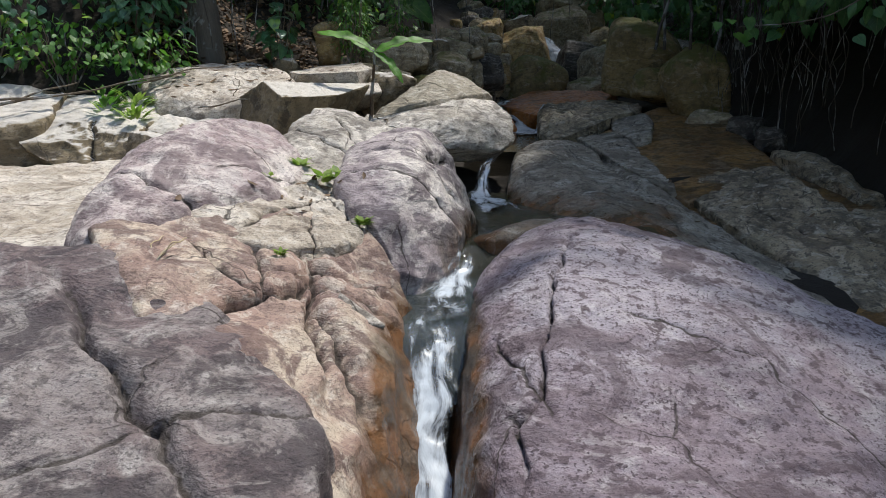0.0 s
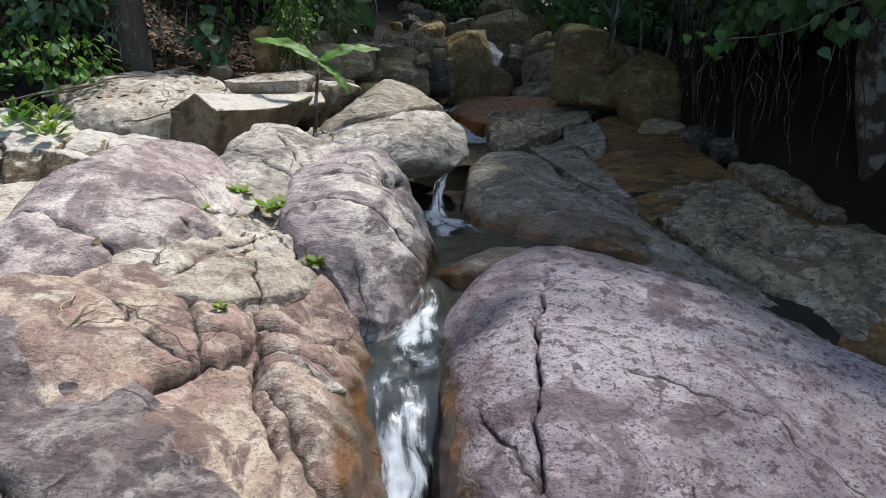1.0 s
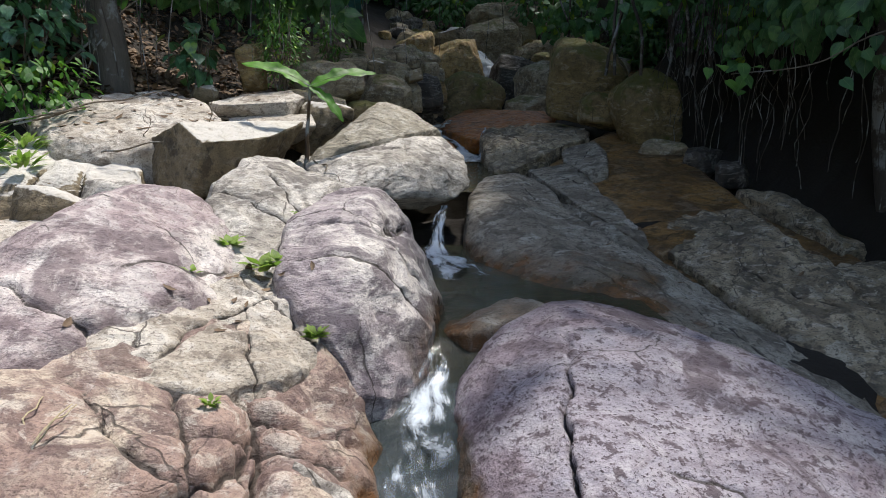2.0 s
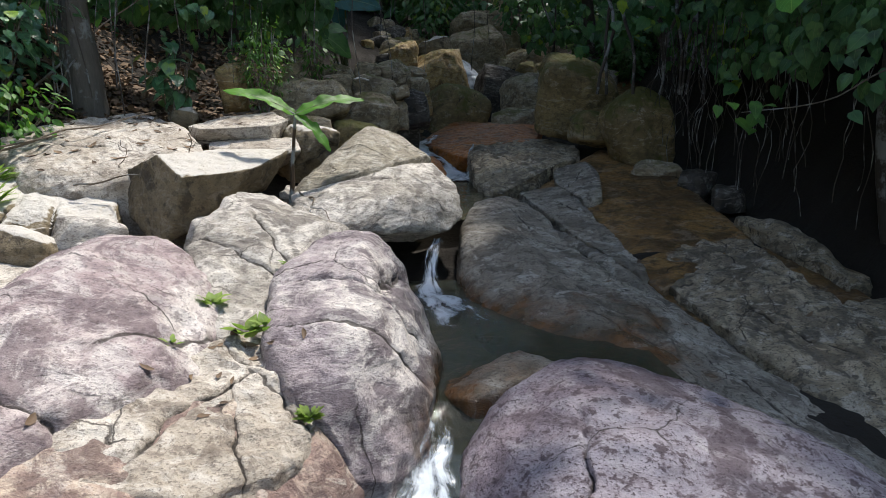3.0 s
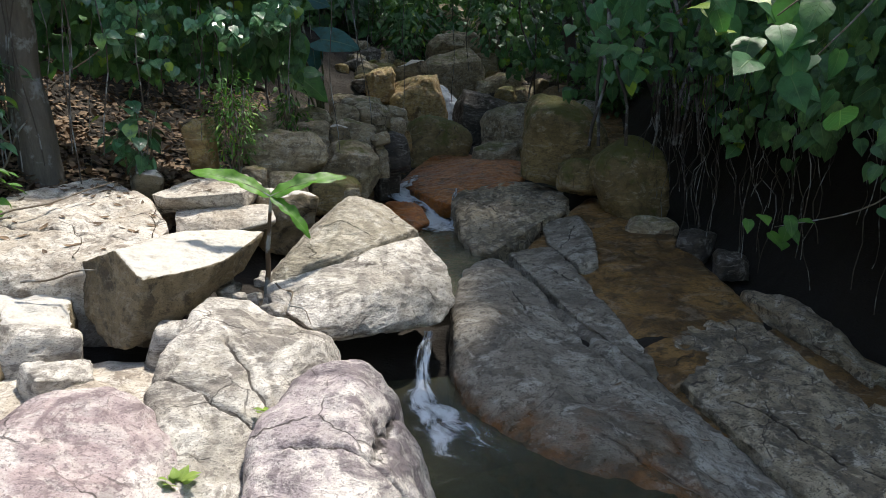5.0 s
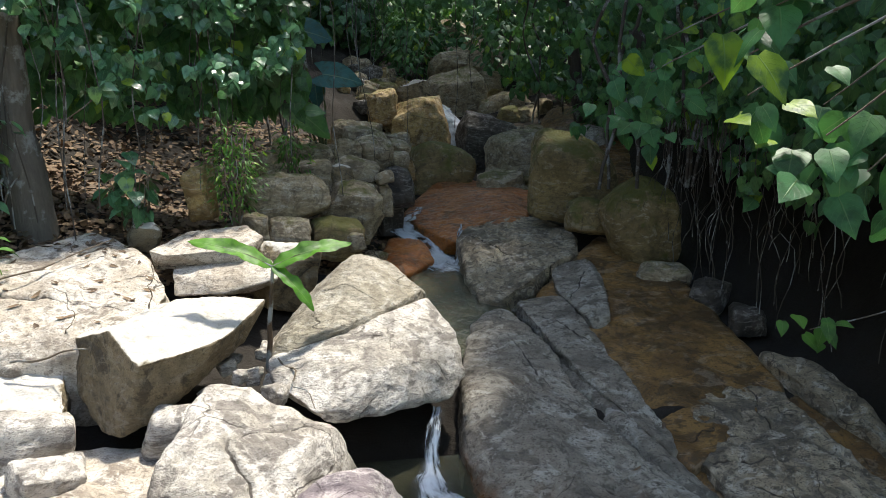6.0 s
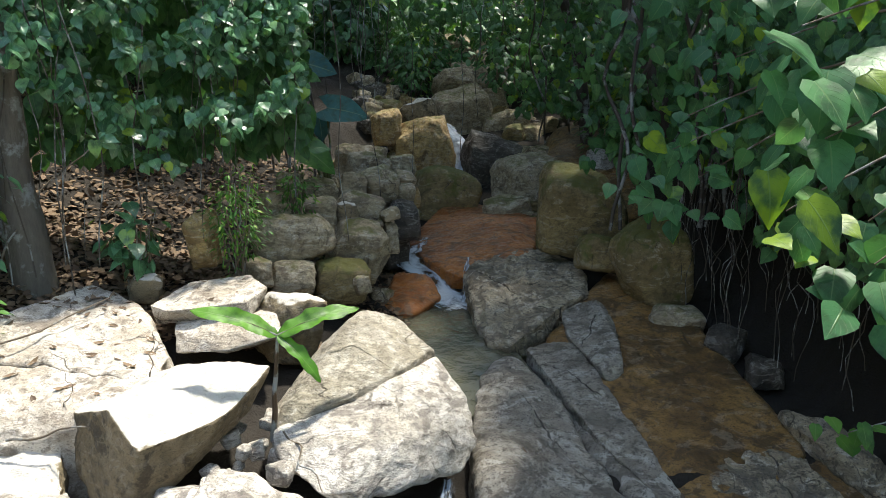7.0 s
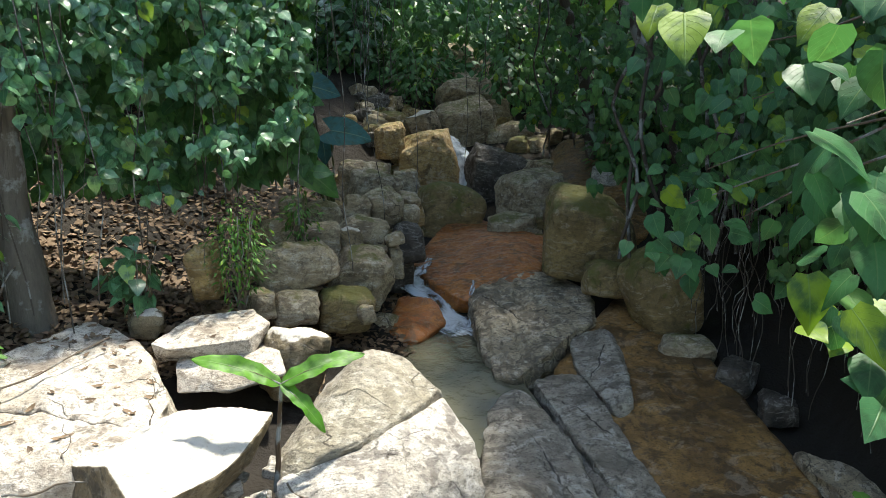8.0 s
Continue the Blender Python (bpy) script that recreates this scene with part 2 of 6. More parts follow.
def soil_material():
    s = Shade("soil and gravel")
    a = s.noise(3.5, 6, 0.7)
    b = s.noise(26.0, 5, 0.7)
    # Near-black base colour puts part of the undercut bank's shade into the soil.
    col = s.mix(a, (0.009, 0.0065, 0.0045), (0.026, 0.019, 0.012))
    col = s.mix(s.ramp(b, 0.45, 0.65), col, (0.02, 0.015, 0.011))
    return s.done(col, 0.92, ((a, 0.6, 0.15), (b, 0.8, 0.03)))


SOIL = soil_material()


def leaf_material(name, deep, fresh, gloss=0.4, through_light=0.3, young=0.06, shine=0.5):
    """A waxy leaf with a paler midrib and side veins along its UV."""
    s = Shade(name)
    geo = s.tree.nodes["Geometry"].outputs["Random Per Island"]
    rnd = s.math("FRACT", s.math("ADD", s.math("MULTIPLY", geo, 7.31), s.math("MULTIPLY", s.node("ShaderNodeObjectInfo").outputs["Random"], 3.7)))
    col = s.mix(rnd, deep, fresh)
    # Yellow-green of young leaves and of backlit glow, both put into the colour.
    col = s.mix(s.ramp(rnd, 1.0 - young, 1.0 - young * 0.6), col, (0.24, 0.38, 0.03))
    col = s.mix(s.ramp(s.noise(9, 4), 0.42, 0.70), col, s.mix(0.5, deep, (0.03, 0.05, 0.02)))
    uvs = s.node("ShaderNodeUVMap").outputs[0]
    sep = s.node("ShaderNodeSeparateXYZ", Vector=uvs)
    off = s.math("ABSOLUTE", s.math("SUBTRACT", sep.outputs["X"], 0.5))
    rib = s.ramp(off, 0.030, 0.008)
    side = s.math("FRACT", s.math("MULTIPLY", s.math("SUBTRACT", sep.outputs["Y"], s.math("MULTIPLY", off, 0.7)), 7.0))
    rib = s.math("MAXIMUM", rib, s.math("MULTIPLY", s.ramp(side, 0.12, 0.03), 0.35))
    col = s.mix(s.math("MULTIPLY", rib, 0.5), col, s.mix(0.5, fresh, (0.30, 0.38, 0.16)))
    s.done(col, gloss, ((rib, 0.35, 0.01), (s.noise(14, 3), 0.25, 0.02)))
    s.bsdf.inputs["Specular IOR Level"].default_value = shine
    tr = s.node("ShaderNodeBsdfTranslucent", Color=s.mix(0.35, col, (0.13, 0.36, 0.02)))
    m = s.tree.nodes.new("ShaderNodeMixShader")
    m.inputs[0].default_value = through_light
    s.tree.links.new(s.bsdf.outputs[0], m.inputs[1])
    s.tree.links.new(tr.outputs[0], m.inputs[2])
    s.tree.links.new(m.outputs[0], s.out.inputs[0])
    return s.mat


LEAF_VINE = leaf_material("waxy vine leaf", (0.03, 0.12, 0.058), (0.17, 0.39, 0.18), 0.28, 0.22, 0.06, 0.8)
LEAF_BIG = leaf_material("broad soft leaf", (0.035, 0.14, 0.065), (0.09, 0.27, 0.09), 0.45, 0.38, 0.14, 0.4)
LEAF_BANANA = leaf_material("banana leaf", (0.07, 0.235, 0.02), (0.13, 0.33, 0.03), 0.5, 0.45, 0.0)
LEAF_EAR = leaf_material("blue-green giant leaf", (0.018, 0.085, 0.088), (0.026, 0.11, 0.105), 0.68, 0.12, 0.0, 0.3)
LEAF_WOOD = leaf_material("woodland leaf", (0.04, 0.135, 0.05), (0.12, 0.28, 0.08), 0.45, 0.25, 0.06)
LEAF_FERN = leaf_material("fern and herb leaf", (0.05, 0.17, 0.03), (0.12, 0.29, 0.045), 0.5, 0.4, 0.1)
LEAF_WEED = leaf_material("pale yellow-green weed leaf", (0.20, 0.32, 0.05), (0.36, 0.47, 0.11), 0.55, 0.4, 0.1)


def bark_material(name, a, b, stretch=(6, 6, 1.2), lichen=0.50):
    s = Shade(name)
    n = s.noise(3.0, 6, 0.7, s.scaled(*stretch))
    m = s.noise(3.0, 6, 0.65)
    col = s.mix(n, a, b)
    col = s.mix(s.ramp(m, lichen, lichen + 0.1), col, (0.28, 0.29, 0.28))
    return s.done(col, 0.9, ((n, 0.8, 0.04),))


BARK = bark_material("dark bark with lichen", (0.035, 0.028, 0.022), (0.12, 0.10, 0.08))
LICHENED = bark_material("grey lichened bark", (0.06, 0.05, 0.04), (0.2, 0.18, 0.15), lichen=0.53)
TWIG = bark_material("grey-brown stem", (0.10, 0.075, 0.05), (0.20, 0.16, 0.12))
STALK = bark_material("green-brown stalk", (0.05, 0.07, 0.02), (0.11, 0.12, 0.04))
STRAW = bark_material("straw", (0.42, 0.34, 0.20), (0.6, 0.5, 0.33))
PSEUDO = bark_material("dark banana stem", (0.045, 0.028, 0.018), (0.12, 0.075, 0.04))


def dry_leaf_material():
    s = Shade("dry brown leaf")
    rnd = s.math("FRACT", s.math("ADD", s.tree.nodes["Geometry"].outputs["Random Per Island"], s.node("ShaderNodeObjectInfo").outputs["Random"]))
    col = s.mix(rnd, (0.10, 0.066, 0.045), (0.36, 0.24, 0.14))
    return s.done(s.mix(s.noise(30, 4), col, (0.08, 0.05, 0.03)), 0.8, ((s.noise(40, 3), 0.4, 0.01),))


DRY = dry_leaf_material()


def water_material(name, tint, depth_tint, murk):
    s = Shade(name)
    w = s.noise(5.0, 3, 0.5, s.scaled(1, 0.6, 1), 0.6)
    f = s.noise(19.0, 3, 0.5)
    s.done(s.mix(s.noise(1.1, 3), tint, depth_tint), 0.06, ((w, 0.35, 0.06), (f, 0.25, 0.02)))
    s.bsdf.inputs["IOR"].default_value = 1.33
    clear = s.node("ShaderNodeBsdfTransparent")
    clear.inputs[0].default_value = (0.75, 0.72, 0.60, 1)
    m = s.tree.nodes.new("ShaderNodeMixShader")
    m.inputs[0].default_value = murk
    s.tree.links.new(clear.outputs[0], m.inputs[1])
    s.tree.links.new(s.bsdf.outputs[0], m.inputs[2])
    s.tree.links.new(m.outputs[0], s.out.inputs[0])
    return s.mat


POOL = water_material("murky pool water", (0.12, 0.12, 0.085), (0.17, 0.16, 0.11), 0.78)
DEEP = water_material("brown-green pool water", (0.05, 0.052, 0.036), (0.08, 0.078, 0.05), 0.72)
RILL = water_material("quick shallow water", (0.05, 0.064, 0.066), (0.10, 0.12, 0.126), 0.66)


def foam_material():
    s = Shade("white falling water")
    uvs = s.node("ShaderNodeUVMap").outputs[0]
    streak = s.math("MULTIPLY", s.math("ADD", s.noise(1.0, 6, 0.7, s.scaled(5, 1.8, 1, source=uvs), 0.9), s.noise(1.0, 4, 0.6, s.scaled(3, 3.4, 1, source=uvs), 0.4)), 0.5)
    sep = s.node("ShaderNodeSeparateXYZ", Vector=uvs)
    edge = s.ramp(s.math("ABSOLUTE", s.math("SUBTRACT", sep.outputs["X"], 0.5)), 0.5, 0.15)
    thin = s.node("ShaderNodeAttribute")
    thin.attribute_name = "cover"
    edge = s.math("MULTIPLY", edge, thin.outputs["Fac"])
    col = s.mix(s.ramp(streak, 0.36, 0.60), (0.30, 0.33, 0.37), (0.58, 0.64, 0.69))
    s.done(col, 0.3, ((streak, 0.35, 0.02),))
    lean = s.math("ADD", streak, s.math("MULTIPLY", s.math("SUBTRACT", edge, 0.7), 0.22))
    cover = s.math("MULTIPLY", s.ramp(lean, 0.36, 0.58), s.ramp(edge, 0.0, 0.3))
    clear = s.node("ShaderNodeBsdfTransparent")
    m = s.tree.nodes.new("ShaderNodeMixShader")
    s.tree.links.new(cover, m.inputs[0])
    s.tree.links.new(clear.outputs[0], m.inputs[1])
    s.tree.links.new(s.bsdf.outputs[0], m.inputs[2])
    s.tree.links.new(m.outputs[0], s.out.inputs[0])
    return s.mat


FOAM = foam_material()


# ---- the ground ----
def along(y, table):
    return np.interp(y, [row[0] for row in table], [row[1] for row in table])


BED = ((-60, -14), (-10, -3.6), (0, -1.8), (3.5, -1.5), (4.6, -0.6), (5.6, -0.55), (6.2, -0.35), (8.8, -0.35), (9.6, 0.1), (14.5, 0.15), (16.2, 0.5), (18, 0.7),
       (21, 1.0), (25, 1.3), (26.5, 2.4), (30, 3.6), (40, 6.5), (80, 17), (200, 40))
LINE = ((-60, 0), (3, 0.0), (7, 0.4), (9, 0.7), (12, 1.3), (15, 1.8), (17, 1.6), (21, 2.7), (24, 3.3), (30, 4.2), (60, 6), (200, 10))


def ground_height(x, y):
    bed, mid = along(y, BED), along(y, LINE)
    left, right = np.maximum(0, mid - x - 0.6), np.maximum(0, x - mid - 0.9)
    far = along(y, ((-60, 0.05), (6, 0.05), (10, 0.10), (11.2, 0.22), (12.6, 0.38), (16, 0.42), (24, 0.35), (200, 0.3)))
    foot = along(y, ((-60, 9.5), (8, 9.5), (10.5, 7.5), (12.5, 5.2), (200, 5.2)))
    z = bed + far * np.minimum(left, foot) + 0.75 * np.maximum(0, left - foot) * (1 + 0.02 * np.minimum(left, 20))
    near = along(y, ((-60, 0.0), (6, -0.02), (10, 0.05), (13, 0.18), (18, 0.2), (200, 0.2)))
    z = z + near * np.minimum(right, 3.6) + 1.3 * np.clip(right - 3.6, 0, 1.3) + 0.5 * np.maximum(0, right - 4.9)
    p = np.stack([x, y, 0 * x], 1)
    return z + 0.10 * fbm(p * 0.7, 3, 5) + 0.03 * fbm(p * 3.1, 3, 8)


def build_ground():
    t = np.linspace(-1, 1, 301)
    gx = np.sign(t) * (7 * np.abs(t) + 83 * np.abs(t) ** 4)
    gy = np.concatenate([np.linspace(-60, -2, 30), np.linspace(-1.8, 34, 240), np.linspace(35, 120, 50)])
    x, y = np.meshgrid(gx, gy)
    z = ground_height(x.ravel(), y.ravel())
    n, m = len(gx), len(gy)
    idx = np.arange(n * m).reshape(m, n)
    faces = np.stack([idx[:-1, :-1], idx[:-1, 1:], idx[1:, 1:], idx[1:, :-1]], -1).reshape(-1, 4)
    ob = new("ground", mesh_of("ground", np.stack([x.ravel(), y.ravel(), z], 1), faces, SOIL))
    return tagged(ob, "damp soil and gravel of a wooded stream valley, darkened for shade", "ground", kind="structure")


build_ground()


# ---- stones ----
BALLS = {}


def unit_rows(v):
    return v / (np.linalg.norm(v, axis=1)[:, None] + 1e-9)


def ball(level):
    if level not in BALLS:
        bm = bmesh.new()
        bmesh.ops.create_icosphere(bm, subdivisions=level, radius=1)
        BALLS[level] = (np.array([v.co[:] for v in bm.verts]), np.array([[v.index for v in f.verts] for f in bm.faces]))
        bm.free()
    return BALLS[level]


def hull_planes(corners):
    bm = bmesh.new()
    for c in corners:
        bm.verts.new(c)
    bmesh.ops.convex_hull(bm, input=bm.verts)
    bm.normal_update()
    mid = np.mean(np.array(corners), 0)
    rows = []
    for f in bm.faces:
        n = np.array(f.normal[:])
        d = float(n @ (np.array(f.verts[0].co[:]) - mid))
        if d < 0:
            n, d = -n, -d
        if d > 1e-3 and not any(n @ r[0] > 0.985 and abs(d - r[1]) < 0.05 for r in rows):
            rows.append((n, d))
    bm.free()
    return mid, np.array([r[0] for r in rows]), np.array([r[1] for r in rows])


def stone_mesh(name, corners, material, sharp=24.0, level=6, rough=((0.8, 0.06), (1.9, 0.035), (7.0, 0.010)), grooves=(), ledge=None, seed=1, chips=0):
    """A worn solid between the corners' hull planes. sharp: crispness of its edges; rough: (frequency, height) of its unevenness;
    grooves: (point, normal, width, depth, reach) of cracks; ledge: (direction, steps a metre, depth) of its bedding; chips: faces broken off it."""
    corners = np.array(corners, float)
    mid, normals, dists = hull_planes(corners)
    half = (corners.max(0) - corners.min(0)) / 2
    if chips:
        cut = unit_rows(np.random.RandomState(seed + 500).normal(size=(chips, 3)) + (0, -0.3, 0.4))
        normals = np.concatenate([normals, cut])
        dists = np.concatenate([dists, ((corners - mid) @ cut.T).max(0) * np.random.RandomState(seed + 600).uniform(0.82, 0.97, chips)])
    unit, faces = ball(level)
    d = unit * half
    q = np.maximum(0, d @ normals.T) / dists
    own = (np.maximum(0, (corners - mid) @ normals.T) / dists)
    lost = np.median((own ** sharp).sum(1) ** (-1 / sharp) * own.max(1))
    r = (q ** sharp).sum(1) ** (-1 / sharp) / lost ** 0.85
    p = d * r[:, None]
    w = q ** (sharp - 1)
    n = w @ normals
    n /= np.linalg.norm(n, axis=1)[:, None] + 1e-9
    p = p + mid
    shift = np.zeros(len(p))
    for k, (freq, amp) in enumerate(rough):
        n3 = fbm(p * freq + seed * 3.7, 3, seed + 5 * k)
        shift += amp * (n3 if k != 1 else 0.45 - 1.7 * np.abs(n3))
    if ledge:
        way, steps, depth = np.array(ledge[0], float), ledge[1], ledge[2]
        h = p @ (way / np.linalg.norm(way)) * steps + 0.35 * fbm(p * 1.3, 2, seed + 40)
        shift += depth * (np.abs((h % 1.0) - 0.35) - 0.3) * (0.6 + 0.8 * fbm(p * 0.9, 2, seed + 50))
    crack = np.zeros(len(p))
    for k, (point, normal, width, depth, reach) in enumerate(grooves):
        off = p - np.array(point)
        nn = np.array(normal, float) / np.linalg.norm(normal)
        wave = grad_noise(p * 2.0, seed + 60 + k)
        line = off @ nn + 0.09 * wave + 0.03 * grad_noise(p * 7.0, seed + 80 + k) + 0.012 * grad_noise(p * 19.0, seed + 90 + k)
        fade = np.clip(1.6 - np.linalg.norm(off, axis=1) / reach * 1.3, 0, 1) * (0.75 + 0.4 * wave)
        shift -= depth * np.exp(-np.abs(line / (0.8 * width)) ** 1.3) * fade
        crack = np.maximum(crack, np.exp(-(line / (0.3 * width + 0.008)) ** 2) * np.clip(1.6 * fade, 0, 1))
    p = p + n * shift[:, None]
    base = np.array([mid[0], mid[1], corners[:, 2].min()])
    me = mesh_of(name, p - base, faces, material)
    me.attributes.new("crack", "FLOAT", "POINT").data.foreach_set("value", crack.astype(np.float32))
    return me, base


def stone(name, corners, material, label, category="rock", group="", **how):
    me, base = stone_mesh(name, corners, material, **how)
    return thing(name, base, label, category, group, data=me)


def block(x, y, z, w, d, h, turn=0.0, seed=1, cut=7):
    """Corners of a rough block: a box with its corners pulled about."""
    rng = random.Random(seed * 7 + cut)
    out = []
    for sx in (-1, 1):
        for sy in (-1, 1):
            for sz in (-1, 1):
                k = [rng.uniform(0.58, 1.0) for a in (1, 1, 1)]
                out.append((sx * w / 2 * k[0], sy * d / 2 * k[1], sz * h / 2 * (k[2] if sz > 0 else 1)))
    out += [(rng.uniform(-0.2, 0.2) * w, rng.uniform(-0.2, 0.2) * d, h / 2 * 1.04), (w / 2 * 1.02, rng.uniform(-.3, .3) * d, 0), (-w / 2 * 1.02, rng.uniform(-.3, .3) * d, 0),
            (rng.uniform(-.3, .3) * w, -d / 2 * 1.03, rng.uniform(-.1, .2) * h)]
    m = pose(x, y, z, rng.uniform(-16, 16), rng.uniform(-16, 16), turn + rng.uniform(-20, 20))
    return [tuple(m @ Vector(v)) for v in out]


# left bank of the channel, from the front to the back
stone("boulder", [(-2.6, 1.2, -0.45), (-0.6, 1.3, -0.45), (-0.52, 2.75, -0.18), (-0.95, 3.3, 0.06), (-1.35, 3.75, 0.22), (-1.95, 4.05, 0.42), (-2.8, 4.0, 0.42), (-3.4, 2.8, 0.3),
      (-1.7, 3.0, 0.16), (-2.6, 1.0, -1.7), (-0.5, 1.4, -1.7), (-0.5, 3.4, -1.5), (-1.6, 4.3, -1.3), (-3.6, 3.5, -1.3)], SHADED_PINK,
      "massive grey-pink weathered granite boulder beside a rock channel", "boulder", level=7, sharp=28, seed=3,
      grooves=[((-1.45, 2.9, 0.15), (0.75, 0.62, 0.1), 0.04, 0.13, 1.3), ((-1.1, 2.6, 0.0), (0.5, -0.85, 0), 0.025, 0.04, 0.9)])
stone("boulder", [(-1.95, 4.0, 0.46), (-2.2, 4.3, 0.5), (-1.9, 5.0, 0.52), (-1.45, 5.5, 0.46), (-0.55, 5.35, 0.28), (-0.3, 5.0, -0.02), (-0.32, 4.3, -0.1), (-0.45, 3.5, -0.25), (-0.38, 2.6, -0.6),
      (-0.7, 2.6, -0.25), (-1.0, 3.3, 0.08), (-1.2, 3.9, 0.27), (-0.05, 2.4, -1.7), (-0.1, 3.6, -1.2), (-0.15, 5.0, -0.8), (-2.2, 5.5, -1.0), (-1.6, 3.0, -1.7)], PINK_B,
      "reddish cracked granite boulder with an orange wet edge by the channel", "boulder", level=7, sharp=32, seed=5,
      grooves=[((-0.72, 4.0, 0.0), (0.98, 0.2, 0), 0.04, 0.17, 0.7), ((-0.98, 3.95, 0.1), (0.9, -0.4, 0), 0.04, 0.14, 0.6), ((-0.6, 3.8, -0.1), (0.8, 0.55, 0), 0.045, 0.15, 0.6),
               ((-1.2, 4.4, 0.3), (0.95, 0.3, 0), 0.03, 0.09, 0.7), ((-0.9, 4.6, 0.25), (0.1, 1, 0.1), 0.04, 0.10, 0.8), ((-1.3, 4.9, 0.4), (0.3, 1, 0), 0.035, 0.08, 0.8), ((-0.8, 4.3, 0.1), (-0.2, 1, 0), 0.03, 0.08, 0.5), ((-1.4, 4.15, 0.3), (0.7, 0.7, 0), 0.025, 0.07, 0.6)])
stone("boulder", [(-2.25, 4.3, 0.45), (-2.6, 5.2, 0.58), (-2.75, 6.2, 0.75), (-2.5, 6.9, 0.85), (-2.1, 7.1, 1.0), (-1.7, 7.1, 0.98), (-1.45, 6.8, 0.8), (-1.12, 6.0, 0.5), (-1.37, 5.5, 0.5),
      (-1.85, 4.8, 0.52), (-2.15, 6.1, 1.03), (-3.0, 5.0, -0.6), (-2.9, 7.2, -0.4), (-1.2, 7.2, -0.4), (-0.9, 5.5, -0.6), (-2.0, 4.2, -0.6)], PINK,
      "rounded pinkish granite dome, sunlit, with a smooth top", "boulder", level=7, sharp=16, seed=7,
      grooves=[((-2.0, 5.0, 0.55), (0.4, 0.9, -0.2), 0.03, 0.06, 0.8), ((-1.3, 5.9, 0.6), (0.75, -0.5, 0.4), 0.05, 0.05, 0.7)])
stone("boulder", [(-0.85, 6.0, 0.62), (-0.82, 7.0, 0.8), (-0.57, 7.4, 0.93), (-0.2, 7.6, 0.97), (0.07, 7.6, 0.72), (0.22, 7.3, 0.45), (0.28, 6.8, 0.2), (0.2, 6.3, 0.1), (-0.05, 5.5, 0.0),
      (-0.45, 5.15, 0.25), (-0.6, 5.3, 0.4), (-0.3, 5.8, 0.52), (-0.25, 6.6, 0.86), (0.36, 6.9, -0.5), (0.28, 6.2, -0.5), (-0.1, 5.2, -0.6), (-0.9, 5.6, -0.4), (-1.0, 7.6, -0.3), (0.2, 8.0, -0.5)], PINK_C,
      "rounded grey-pink granite boulder veined with cracks at the pool's edge", "boulder", level=7, sharp=18, seed=11,
      grooves=[((-0.25, 6.4, 0.75), (0.3, 0.95, 0.2), 0.022, 0.08, 0.7), ((0.0, 6.9, 0.7), (0.9, -0.3, 0.3), 0.022, 0.08, 0.6), ((-0.3, 5.9, 0.55), (0.2, 0.9, 0.5), 0.02, 0.03, 0.6)])
stone("boulder", [(-1.67, 7.5, 0.9), (-1.5, 8.3, 1.12), (-1.4, 8.9, 1.12), (-1.0, 8.8, 1.02), (-0.4, 8.5, 0.8), (-0.5, 8.1, 0.88), (-0.84, 7.2, 0.75), (-1.03, 6.6, 0.62), (-1.18, 6.1, 0.5),
      (-1.35, 6.6, 0.7), (-1.2, 7.7, 1.06), (-1.7, 9.1, -0.2), (-0.1, 8.9, -0.2), (-0.5, 6.4, -0.2), (-1.6, 6.5, -0.2)], PALE,
      "pale cracked granite block wedged between larger boulders", "boulder", level=7, sharp=28, seed=13,
      grooves=[((-0.95, 7.4, 0.9), (0.9, 0.3, 0.3), 0.03, 0.07, 0.8), ((-1.25, 7.2, 0.9), (0.5, 0.85, 0), 0.025, 0.05, 0.7), ((-0.8, 8.2, 0.9), (0.6, -0.8, 0.1), 0.03, 0.05, 0.6)], ledge=((0.4, -0.2, 0.9), 5, 0.03))
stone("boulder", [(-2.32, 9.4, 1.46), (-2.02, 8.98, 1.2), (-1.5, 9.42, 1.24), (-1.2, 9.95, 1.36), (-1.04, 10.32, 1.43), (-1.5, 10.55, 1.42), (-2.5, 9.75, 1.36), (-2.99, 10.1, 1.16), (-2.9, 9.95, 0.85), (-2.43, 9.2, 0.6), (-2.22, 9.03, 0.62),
      (-1.92, 9.2, 0.72), (-1.7, 9.5, 0.88), (-1.26, 9.95, 1.08), (-2.6, 10.6, 1.2), (-1.4, 10.7, 0.9), (-2.3, 10.4, 0.45)], PALE_TOPPED, "angular tilted stone block with a pale flat top", "boulder", level=7, sharp=80, seed=17,
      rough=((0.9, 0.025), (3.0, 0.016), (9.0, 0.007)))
grey = thing("boulder", (0.0, 10.2, 0.5), "grey angular boulder split by a slanting crack over the water", "boulder")
